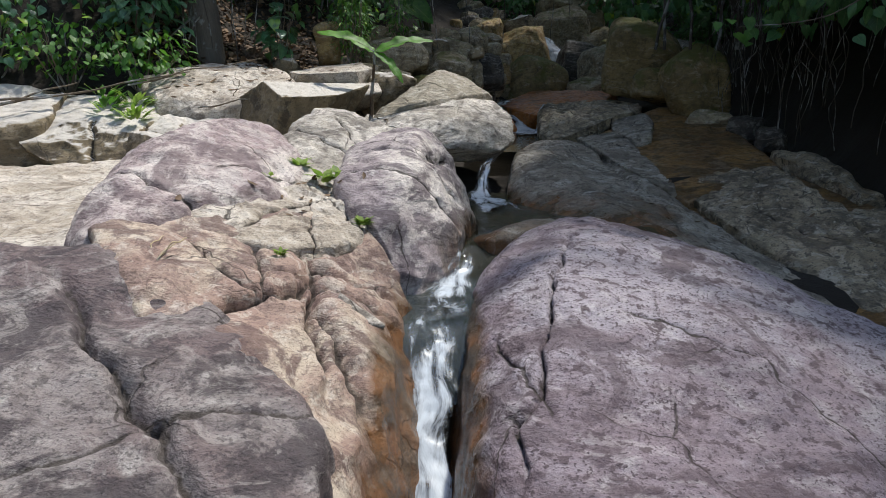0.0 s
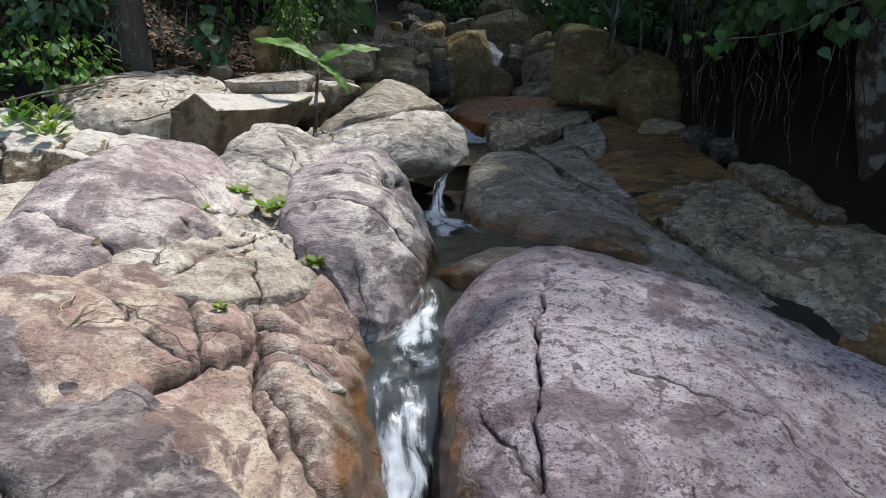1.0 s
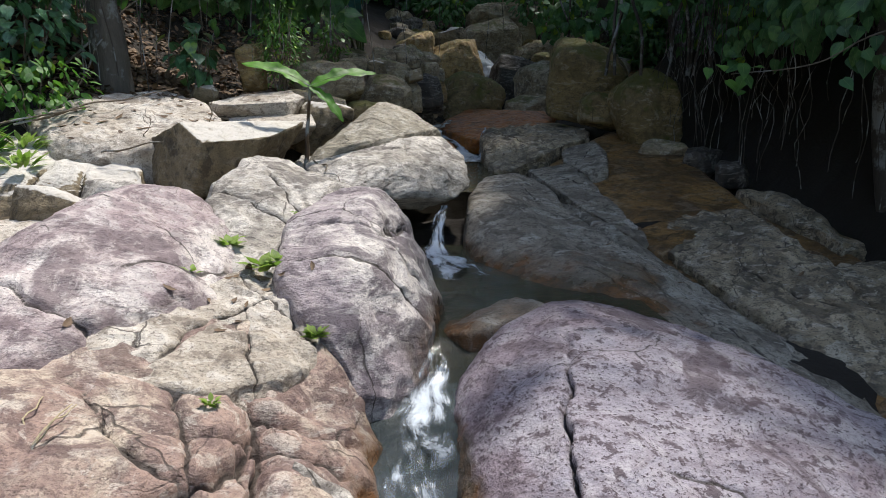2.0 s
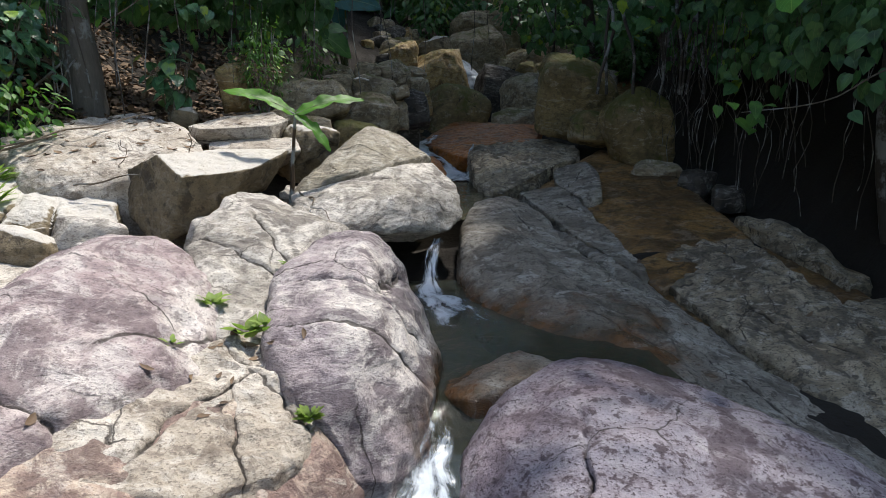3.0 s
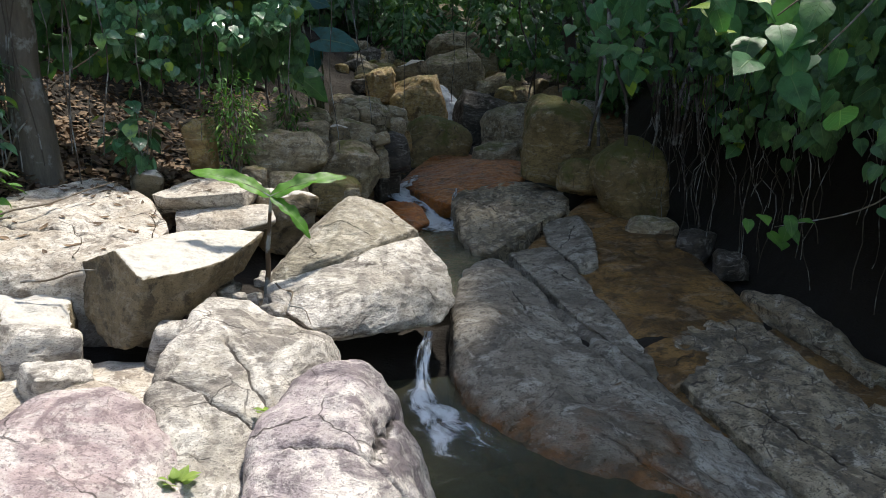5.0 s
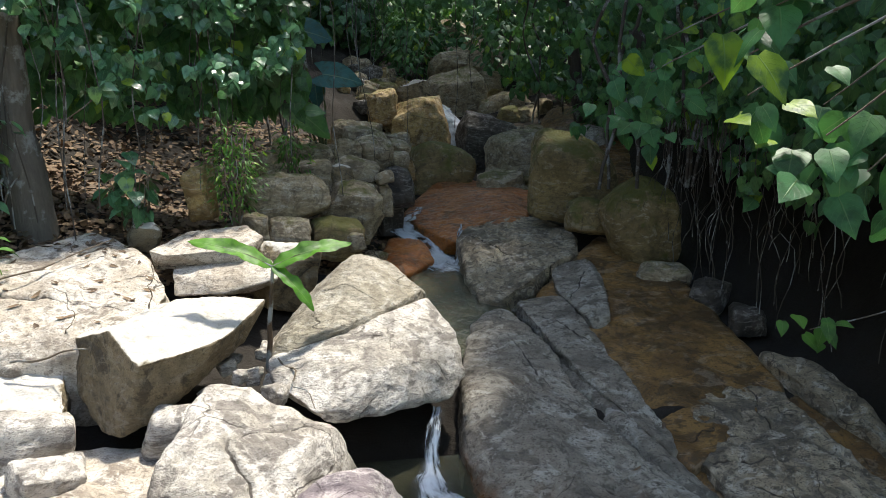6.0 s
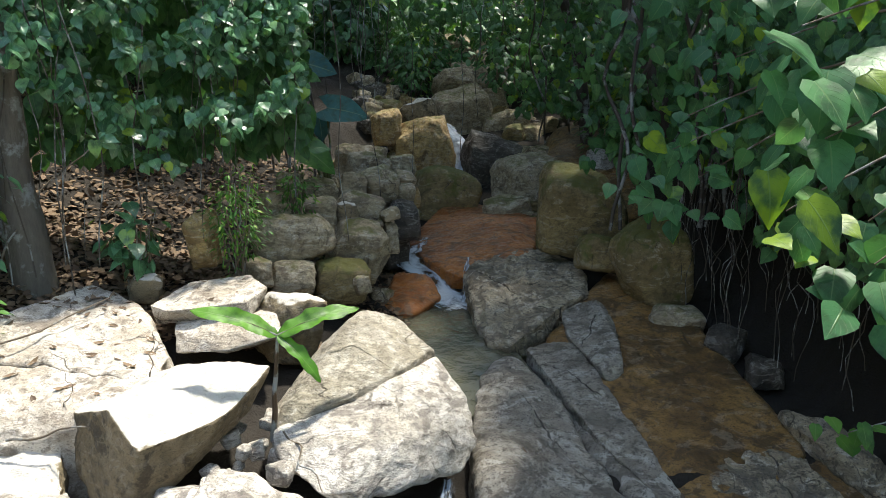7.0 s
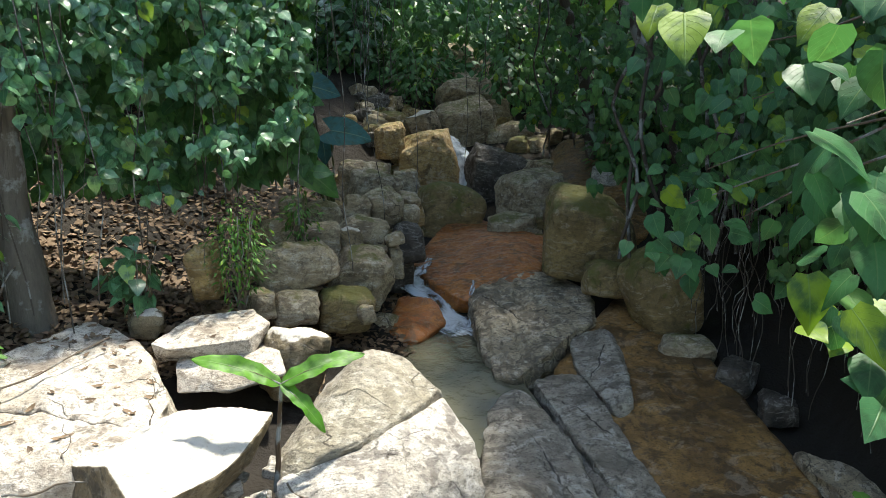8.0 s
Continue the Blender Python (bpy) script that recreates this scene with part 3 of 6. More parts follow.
for name, words, corners, crisp, seed in (
        ("upper_layer", "grey upper layer of the split boulder", [(-1.05, 10.45, 0.86), (-1.0, 9.85, 0.98), (-0.55, 11.2, 1.33), (-0.07, 11.3, 1.68), (0.3, 11.35, 1.58), (0.8, 11.2, 1.24), (0.76, 10.95, 1.26), (0.35, 10.42, 1.28),
                                                                  (-0.25, 10.02, 1.15), (-0.2, 10.6, 1.42), (0.7, 11.2, 0.3), (-0.8, 11.2, 0.45), (0.3, 10.2, 0.5), (-0.8, 10.0, 0.5)], 40, 19),
        ("lower_layer", "pale lower layer with chipped faces", [(-0.99, 9.83, 0.95), (-0.25, 9.97, 1.1), (0.36, 10.36, 1.24), (0.76, 10.9, 1.2), (-1.0, 9.5, 0.9), (-0.66, 9.55, 1.02), (-0.1, 9.2, 0.98), (-0.3, 8.92, 0.8), (-0.42, 8.83, 0.68),
                                                                (0.3, 9.4, 0.98), (0.7, 9.7, 0.9), (0.25, 9.15, 0.7), (0.75, 9.45, 0.57), (0.98, 9.7, 0.68), (0.97, 10.2, 0.98), (0.5, 9.9, 0.4), (-0.3, 9.4, 0.46), (0.75, 10.8, 0.3), (-0.8, 9.9, 0.5)], 60, 20)):
    me, base = stone_mesh(name, corners, BEIGE if name == "upper_layer" else PALE, sharp=crisp + 30, level=8, seed=seed, rough=((0.9, 0.025), (2.4, 0.02), (9.0, 0.008)), ledge=((-0.2, -0.55, 0.8), 5.5, 0.035), chips=3)
    part(name, me, grey, words).location = Vector(base) - grey.location
stone("flat_stone", [(-2.54, 12.0, 1.66), (-2.2, 12.65, 1.76), (-1.42, 12.65, 1.84), (-1.2, 12.35, 1.72), (-1.45, 11.95, 1.66), (-2.3, 11.85, 1.6), (-2.5, 12.05, 1.42), (-1.4, 12.0, 1.46), (-2.2, 12.6, 1.42), (-1.3, 12.5, 1.48)],
      CREAM, "flat cream-coloured stone slab lying on another stone", "rock", level=6, sharp=44, seed=23, rough=((1.2, 0.03), (4, 0.012), (11, 0.005)))
stone("flat_stone", [(-2.25, 11.8, 1.4), (-1.1, 12.0, 1.48), (-1.0, 11.6, 1.33), (-1.62, 11.5, 1.2), (-2.18, 11.65, 1.2), (-2.2, 12.4, 1.42), (-1.1, 12.4, 1.46), (-2.1, 12.3, 1.0), (-1.2, 12.3, 1.0)],
      CREAM, "flat cream stone slab under a second slab", "rock", level=6, sharp=44, seed=29, rough=((1.2, 0.03), (4, 0.012), (11, 0.005)))
stone("bedrock", [(-3.76, 11.8, 1.76), (-3.35, 12.5, 1.8), (-2.7, 12.0, 1.68), (-2.2, 11.0, 1.44), (-2.15, 10.2, 1.33), (-2.45, 9.9, 1.25), (-3.1, 9.75, 1.04), (-3.9, 10.0, 1.22), (-4.6, 11.0, 1.55),
      (-4.6, 12, 0), (-2.2, 12, 0), (-2.2, 9.9, 0.2), (-4.2, 9.8, 0.2)], CREAM, "sunlit cream bedrock slab strewn with dead leaves", "bedrock", level=7, sharp=24, seed=31,
      grooves=[((-3.2, 10.6, 1.4), (0.3, 0.9, 0.1), 0.03, 0.05, 1.0)], ledge=((0, 0.2, 1), 4, 0.03))
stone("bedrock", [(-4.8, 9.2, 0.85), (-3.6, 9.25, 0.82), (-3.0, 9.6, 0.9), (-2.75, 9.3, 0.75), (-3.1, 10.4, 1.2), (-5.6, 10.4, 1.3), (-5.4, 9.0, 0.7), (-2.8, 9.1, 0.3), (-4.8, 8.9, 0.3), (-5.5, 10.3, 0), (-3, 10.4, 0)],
      PALE_TOPPED, "low broken ledge of cream and brown rock", "bedrock", level=7, sharp=40, seed=37,
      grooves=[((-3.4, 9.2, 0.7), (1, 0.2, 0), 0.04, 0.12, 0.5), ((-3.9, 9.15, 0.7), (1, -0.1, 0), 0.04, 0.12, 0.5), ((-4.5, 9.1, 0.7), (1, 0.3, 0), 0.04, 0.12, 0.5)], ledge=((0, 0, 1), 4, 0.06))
stone("bedrock", [(-1.8, 9.0, 0.45), (-4.6, 9.4, 0.42), (-7.5, 8.5, 0.4), (-6.5, 4.2, 0.25), (-3.0, 3.4, 0.15), (-2.0, 4.4, 0.22), (-1.8, 7.5, 0.42), (-2.0, 8.8, -0.6), (-7.5, 8, -0.6), (-6, 3.6, -0.8), (-2.0, 4.0, -0.8)],
      CREAM, "smooth cream granite slab in the sun", "bedrock", level=7, sharp=24, seed=41)
stone("bedrock", [(-1.9, 4.75, 0.5), (-1.4, 5.35, 0.47), (-1.12, 6.05, 0.54), (-0.8, 6.15, 0.52), (-0.5, 5.6, 0.40), (-0.46, 5.2, 0.27), (-0.8, 4.75, 0.27), (-1.1, 4.55, 0.31), (-1.7, 4.6, 0.42), (-1.9, 4.7, -0.6), (-0.4, 5.2, -0.6), (-0.8, 6.3, -0.5), (-1.5, 6.2, -0.5), (-1.1, 4.3, -0.6)], CREAM,
      "cream granite ledge between pink boulders", "bedrock", level=8, sharp=50, seed=45, chips=8, rough=((0.9, 0.05), (2.4, 0.04), (8, 0.012)), grooves=[((-0.85, 5.5, 0.45), (0.8, 0.6, 0), 0.02, 0.06, 0.6), ((-1.2, 5.2, 0.45), (0.85, -0.5, 0), 0.02, 0.05, 0.6), ((-0.95, 5.0, 0.4), (0.95, 0.2, 0), 0.015, 0.05, 0.5), ((-0.7, 5.7, 0.45), (0.3, 0.95, 0), 0.015, 0.05, 0.4)])
stone("bedrock", [(-5.2, 9.2, 0.9), (-5.4, 10.3, 1.35), (-8.0, 10.6, 1.6), (-8.4, 9.0, 1.0), (-6.5, 8.8, 0.75), (-5.2, 9.0, 0.0), (-8.4, 9, 0), (-8, 10.6, 0), (-5.2, 10.4, 0)], PALE_TOPPED,
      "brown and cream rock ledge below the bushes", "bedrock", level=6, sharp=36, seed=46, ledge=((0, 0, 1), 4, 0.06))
for n, (x, y, z, w, d, h, turn) in enumerate(((-3.0, 9.15, 0.5, 0.7, 0.6, 0.75, 15), (-3.55, 8.9, 0.5, 0.8, 0.6, 0.6, -12), (-2.65, 8.55, 0.45, 0.6, 0.5, 0.5, 30), (-2.5, 7.9, 0.52, 0.3, 0.24, 0.2, 20), (-2.2, 8.0, 0.48, 0.5, 0.4, 0.4, 50), (-1.75, 9.0, 0.6, 0.5, 0.45, 0.55, 5))):
    stone("rock", block(x, y, z, w, d, h, turn, n + 60), (PALE, PALE_TOPPED, PALE, OCHRE, CREAM, PALE)[n], ("grey angular stone wedged under the tilted block", "pale broken stone below the ledge", "grey stone in a shaded gap", "small ochre stone on a slab",
          "pale loose stone on the slab", "pale stone under the tilted block")[n], "rock", level=5, sharp=34, seed=300 + n, rough=((1.5, 0.03), (5, 0.012), (11, 0.006)))
stone("rock", [(-0.64, 4.2, 0.10), (-0.68, 4.12, -0.02), (-0.50, 4.05, -0.05), (-0.36, 4.16, -0.10), (-0.40, 4.3, -0.12), (-0.6, 4.35, -0.05), (-0.55, 4.15, -0.2), (-0.45, 4.3, -0.25)], PALE,
      "small pale wedge-shaped stone caught on the boulder", "rock", level=5, sharp=60, seed=310, rough=((3, 0.008), (6, 0.006), (14, 0.003)))
# right bank of the channel
stone("boulder", [(0.57, 6.0, 0.05), (0.9, 6.2, 0.18), (1.2, 6.35, 0.22), (1.88, 6.3, 0.07), (2.56, 6.0, -0.27), (2.98, 5.4, -0.46), (3.5, 5.0, -0.64), (4.3, 4.2, -0.95), (0.25, 4.75, -0.1), (0.18, 4.0, -0.22), (0.13, 3.6, -0.45),
      (0.3, 2.66, -0.35), (1.0, 2.6, -0.36), (2.1, 3.0, -0.58), (0.82, 4.38, 0.15), (0.98, 5.5, 0.26), (0.35, 5.5, -0.05), (0.3, 1.4, -0.7), (1.2, 1.2, -0.75), (2.6, 1.5, -1.0),
      (0.2, 6.0, -0.8), (0.02, 2.5, -1.7), (0.1, 1.4, -1.8), (4.0, 1.5, -1.8), (4.4, 4.4, -1.6), (2.5, 6.5, -0.9)], LILAC,
      "huge rounded lilac-grey granite boulder, tinted bluer for open shade, with a long crack", "boulder", level=8, sharp=16, seed=43, rough=((0.8, 0.04), (2.6, 0.02), (8.0, 0.008)),
      grooves=[((0.6, 3.9, 0.0), (0.97, -0.24, 0), 0.012, 0.15, 1.4), ((0.42, 3.5, -0.1), (0.95, 0.2, 0), 0.015, 0.03, 0.5), ((1.5, 3.9, -0.1), (0.35, 0.9, 0), 0.012, 0.02, 0.5), ((2.0, 3.4, -0.3), (0.9, 0.4, 0), 0.012, 0.02, 0.7)])
stone("boulder", [(1.98, 12.6, 0.54), (2.24, 12.5, 0.54), (1.57, 12.0, 0.51), (1.2, 10.9, 0.48), (1.03, 9.9, 0.47), (0.95, 9.2, 0.3), (0.8, 8.6, -0.02), (1.2, 7.5, -0.02), (1.5, 9.4, 0.42), (2.24, 11.2, 0.42), (2.40, 10.0, 0.27), (2.52, 9.2, 0.17),
      (2.80, 8.5, 0.04), (2.17, 8.17, 0.05), (2.03, 6.87, 0.04), (2.96, 7.6, -0.14), (3.2, 6.7, -0.36), (3.45, 5.6, -0.66), (4.2, 4.6, -0.98), (2.9, 5.5, -0.42), (1.0, 7.5, -0.7), (1.8, 12.5, -0.3), (0.9, 9.5, -0.6), (2.3, 12, -0.4), (4.3, 4.6, -1.5), (2.4, 5.6, -1.3), (2.7, 8, -0.7)], SHADE,
      "long smooth grey granite whaleback sloping into the pool", "bedrock", level=8, sharp=26, seed=47, rough=((0.8, 0.045), (2.2, 0.03), (8.0, 0.010)),
      grooves=[((1.62, 11.6, 0.45), (0.35, 0.93, 0), 0.02, 0.05, 0.5), ((2.08, 8.1, 0.05), (0.55, 0.83, 0), 0.07, 0.09, 0.35), ((2.05, 7.2, 0.0), (0.8, 0.5, 0), 0.05, 0.06, 0.5), ((2.75, 6.6, -0.2), (0.93, 0.3, 0), 0.02, 0.03, 0.9),
               ((1.95, 10.6, 0.4), (0.96, 0.2, 0), 0.015, 0.03, 0.7), ((2.42, 10.9, 0.4), (0.998, 0.06, 0), 0.06, 0.25, 2.0), ((2.62, 8.9, 0.1), (0.9, 0.42, 0), 0.06, 0.2, 0.9), ((1.9, 12.0, 0.48), (0.9, -0.4, 0), 0.02, 0.04, 0.4)])
stone("bedrock", [(2.38, 12.75, 0.56), (2.72, 13.0, 0.64), (2.98, 12.65, 0.62), (3.02, 11.2, 0.50), (2.86, 10.45, 0.37), (2.86, 9.8, 0.25), (2.97, 9.1, 0.11), (2.99, 8.6, 0.03), (2.43, 11.6, 0.47), (2.50, 10.9, 0.40), (2.60, 10.0, 0.29), (2.76, 9.3, 0.16),
      (2.42, 12.6, -0.2), (2.95, 12.6, -0.2), (2.62, 10.0, -0.4), (2.95, 10, -0.4), (2.95, 8.7, -0.5)], SHADE,
      "narrow grey rib of streambed granite beside a cleft", "bedrock", level=7, sharp=44, seed=53, rough=((0.9, 0.03), (2.6, 0.025), (9, 0.008)), chips=5, ledge=((0.7, 0.1, 0.7), 5, 0.04),
      grooves=[((2.7, 11.6, 0.5), (0.9, 0.3, 0), 0.015, 0.03, 0.7)])
stone("bedrock", [(3.22, 9.55, 0.14), (3.75, 9.6, 0.26), (4.28, 10.2, 0.42), (4.45, 9.9, 0.42), (4.42, 9.3, 0.38), (4.25, 8.8, 0.29), (4.2, 8.2, 0.16), (3.32, 8.5, 0.0), (3.12, 9.0, 0.05), (3.22, 7.5, -0.15), (4.05, 7.3, -0.08), (3.5, 6.7, -0.3), (3.62, 5.9, -0.52), (4.0, 6.0, -0.45), (4.3, 4.9, -0.85), (5.0, 5.0, -0.8),
      (3.75, 8.6, 0.2), (4.5, 9.8, -0.5), (3.2, 9.4, -0.7), (3.5, 5.8, -1.4), (4.3, 4.8, -1.6), (5.0, 4.9, -1.6)], STREAM, "rough brown-grey granite outcrop under the bank", "bedrock", level=8, sharp=60, seed=59, rough=((0.9, 0.05), (2.4, 0.03), (7, 0.014)), chips=7,
      grooves=[((3.8, 8.9, 0.25), (0.6, 0.8, 0), 0.02, 0.05, 0.8), ((4.1, 9.3, 0.35), (0.9, -0.3, 0), 0.02, 0.05, 0.6), ((3.7, 7.6, 0.0), (0.9, 0.35, 0), 0.02, 0.05, 0.9), ((3.45, 8.6, 0.05), (0.3, 0.95, 0), 0.02, 0.04, 0.5)], ledge=((0.6, 0.3, 0.8), 6, 0.055))
stone("bedrock", [(4.78, 10.35, 0.50), (5.15, 10.0, 0.50), (5.3, 8.4, 0.14), (4.95, 8.3, 0.16), (4.88, 9.2, 0.36), (4.72, 9.9, 0.44), (4.7, 10.3, -0.4), (5.4, 10, -0.4), (5.4, 8.2, -0.6), (4.85, 8.2, -0.6)], STREAM,
      "grey granite rib along the dark bank", "bedrock", level=7, sharp=44, seed=61, chips=5, ledge=((0.7, 0.1, 0.7), 6, 0.05))
stone("bedrock", [(4.45, 7.95, 0.08), (5.1, 8.0, 0.1), (5.3, 6.6, -0.2), (4.4, 6.5, -0.26), (4.35, 7.3, -0.02), (4.5, 8.0, -0.7), (5.4, 7.8, -0.7), (5.4, 6, -1.2), (4.3, 6, -1.2), (4.6, 5.7, -0.5)], STREAM,
      "low brown granite hump in the bank's shade", "bedrock", level=6, sharp=36, seed=63, chips=5, ledge=((0.6, 0.2, 0.7), 6, 0.05))
stone("bedrock", [(3.0, 9.0, -0.08), (4.8, 9.7, 0.24), (5.1, 8.6, 0.05), (3.1, 6.9, -0.42), (4.5, 6.9, -0.36), (3.5, 5.0, -0.88), (4.8, 5.0, -0.8), (3.0, 9, -0.9), (5.0, 9.6, -0.7), (3.4, 5.5, -1.5), (4.8, 5.5, -1.5)], RAMP,
      "dark wet rock floor of a narrow runnel", "bedrock", level=6, sharp=30, seed=65, rough=((0.9, 0.03), (2.6, 0.02), (8, 0.006)))
stone("bedrock", [(2.85, 13.1, 0.56), (4.3, 14.4, 1.0), (4.15, 13.15, 0.74), (5.0, 12.8, 0.78), (3.0, 11.4, 0.40), (4.8, 10.8, 0.46), (2.9, 9.8, 0.17), (4.6, 9.7, 0.31), (2.98, 8.7, -0.02), (4.6, 15, 1.05),
      (2.9, 9, -0.8), (5.2, 10, -0.4), (4.8, 15, -0.2), (2.8, 13, -0.4)], RAMP, "wet brown bedrock ramp with a thin film of water", "bedrock", level=7, sharp=28, seed=67, rough=((0.8, 0.03), (2.6, 0.015), (8, 0.006)))
stone("bedrock", [(1.98, 12.72, 0.47), (2.5, 13.1, 0.64), (3.4, 13.9, 0.84), (3.98, 14.2, 0.99), (4.2, 15.4, 1.08), (3.9, 16.5, 1.16), (3.2, 16.7, 1.16), (2.15, 15.9, 0.92), (2.02, 14.8, 0.74), (1.9, 13.6, 0.52), (2.8, 14.7, 0.98),
      (2, 13.0, -0.2), (2.1, 16, -0.2), (4.1, 15.5, -0.2), (3.2, 13.6, -0.2)], STREAM, "weathered grey streambed slab beside the upper pool", "bedrock", level=8, sharp=60, seed=71, chips=8, rough=((0.9, 0.04), (2.4, 0.035), (7, 0.012)),
      ledge=((0.5, -0.3, 0.8), 5, 0.09), grooves=[((2.8, 13.9, 0.8), (0.6, 0.8, 0), 0.025, 0.06, 0.9), ((3.3, 14.6, 0.95), (0.35, 0.9, 0), 0.02, 0.05, 0.9), ((2.5, 15.0, 0.9), (0.9, 0.3, 0), 0.02, 0.05, 0.8)])
stone("rock", [(3.04, 12.7, 0.66), (3.2, 13.6, 0.76), (3.85, 13.9, 0.88), (3.92, 13.5, 0.88), (3.68, 12.35, 0.80), (3.46, 11.75, 0.62), (3.12, 11.4, 0.56), (3.1, 12.7, 0.1), (3.8, 13.7, 0.2), (3.45, 11.8, 0.1)], SHADE, "flat grey stone set in the streambed", "rock", level=7, sharp=50, seed=73, chips=4,
      rough=((0.9, 0.03), (2.6, 0.02), (8, 0.008)), grooves=[((3.4, 12.8, 0.7), (0.8, -0.6, 0), 0.015, 0.03, 0.6)])
stone("bedrock", [(1.5, 17.0, 1.0), (2.05, 15.9, 0.85), (2.6, 16.2, 1.02), (3.3, 17.2, 1.26), (3.9, 18.5, 1.36), (2.2, 20.4, 1.28), (3.4, 22.6, 1.35), (1.4, 18.5, 1.0), (4.6, 19.3, 1.33), (3.5, 16.2, 1.1), (1.5, 17, 0), (3.6, 16.5, 0), (4.6, 19.3, 0), (3.5, 21, 0), (1.6, 20, 0)],
      RUSTY, "rust-red wet bedrock slab under running water", "bedrock", level=7, sharp=60, seed=79, rough=((0.8, 0.03), (2.4, 0.02), (8, 0.008)))
stone("rock", [(0.55, 15.2, 0.55), (0.9, 16.3, 0.85), (1.5, 16.2, 0.8), (1.6, 15.6, 0.55), (0.9, 14.9, 0.48), (0.5, 16, 0), (1.6, 16, 0), (0.8, 15, 0)], RUSTY, "rust-red wet stone at the pool's edge", "rock", level=6, sharp=24, seed=83)

stone("bedrock", [(5.4, 18.0, 1.5), (5.0, 20.5, 1.7), (6.0, 23.0, 2.4), (7.2, 25.5, 3.3), (8.6, 24.5, 3.2), (7.6, 20.0, 2.2), (6.8, 18.0, 1.7), (5.2, 18, 0.4), (8.6, 24, 1), (6, 25, 1), (7.2, 18, 0.6)], RAMP,
      "brown wet rock slope below the undergrowth", "bedrock", level=6, sharp=24, seed=87)
# loose stones: x, y, middle height, width, depth, height, turn, kind
LOOSE = (
    (-2.1, 13.3, 2.2, 0.55, 0.45, 0.75, 60, OCHRE), (-0.94, 14.48, 1.97, 1.26, 0.95, 0.78, -6, BROWN), (0.10, 15.07, 1.65, 1.03, 0.90, 1.02, 4, BROWN), (-0.95, 14.82, 2.33, 0.42, 0.40, 0.53, 0, BROWN), (-0.51, 15.38, 2.19, 0.75, 0.60, 0.57, 8, BROWN),
    (-0.05, 15.22, 2.21, 0.39, 0.40, 0.41, 0, PALE_TOPPED), (0.22, 15.98, 2.20, 0.95, 0.60, 0.57, -8, BROWN), (-1.26, 14.92, 2.42, 0.33, 0.40, 0.43, 10, BROWN), (0.70, 15.49, 2.14, 0.32, 0.30, 0.23, 0, BROWN),
    (0.72, 15.65, 1.74, 0.27, 0.50, 0.63, 5, BROWN), (-0.95, 13.78, 1.49, 0.72, 0.60, 0.50, 0, BROWN), (-0.18, 14.18, 1.31, 0.85, 0.60, 0.57, 0, MOSSY), (0.10, 13.89, 1.31, 0.28, 0.30, 0.30, 12, BROWN),
    (-1.40, 13.52, 1.65, 0.37, 0.40, 0.44, 15, BROWN), (0.14, 16.85, 2.49, 0.58, 0.50, 0.48, 0, BROWN), (0.69, 17.08, 2.44, 0.71, 0.60, 0.71, 6, BROWN), (1.20, 17.42, 2.52, 0.42, 0.40, 0.30, 0, BROWN),
    (1.18, 17.12, 2.29, 0.39, 0.40, 0.36, 0, BROWN), (-0.49, 16.48, 2.44, 0.76, 0.60, 0.50, 0, BROWN), (-1.04, 16.35, 2.57, 0.39, 0.50, 0.51, 0, BROWN), (1.10, 16.78, 1.82, 0.61, 0.60, 0.81, 0, DARKWET),
    (-0.48, 14.69, 2.03, 0.30, 0.30, 0.11, 0, PALE_TOPPED), (0.36, 15.42, 2.00, 0.50, 0.40, 0.12, 0, BROWN),
    (0.58, 18.8, 2.1, 1.25, 0.9, 0.8, 8, BROWN), (0.7, 20.5, 2.5, 1.1, 0.9, 0.75, -5, BROWN))
LOOSE += (
    (2.71, 21.8, 1.50, 1.75, 1.3, 1.75, 12, MOSSY), (2.73, 25.6, 2.48, 2.0, 1.5, 2.05, 5, OCHRE), (1.64, 25.6, 3.3, 0.95, 0.8, 1.15, 15, OCHRE), (2.85, 27.5, 3.65, 1.3, 1.0, 1.0, -15, PALE_TOPPED),
    (4.70, 28.7, 3.70, 2.35, 1.7, 1.85, 8, BROWN), (4.94, 30.2, 4.78, 2.55, 1.8, 0.85, -6, BROWN), (6.02, 29.6, 4.10, 0.95, 0.8, 0.95, 0, BROWN), (6.75, 31.2, 4.90, 0.95, 0.8, 1.15, 30, BROWN), (5.76, 32.2, 5.2, 1.85, 1.3, 0.65, 5, BROWN),
    (6.26, 28.2, 2.95, 2.05, 1.5, 1.6, -15, BROWN), (7.02, 27.2, 2.7, 1.3, 1.0, 1.35, 20, BROWN), (4.99, 25.4, 2.15, 2.05, 1.6, 1.7, -12, DARKWET), (4.92, 21.4, 1.88, 1.8, 1.3, 1.75, 18, BROWN),
    (6.78, 24.6, 2.1, 2.6, 1.9, 1.0, 5, BROWN), (6.88, 21.2, 2.5, 0.8, 0.6, 0.65, 0, PALE), (4.14, 20.4, 1.30, 1.35, 1.0, 0.95, 0, BROWN))
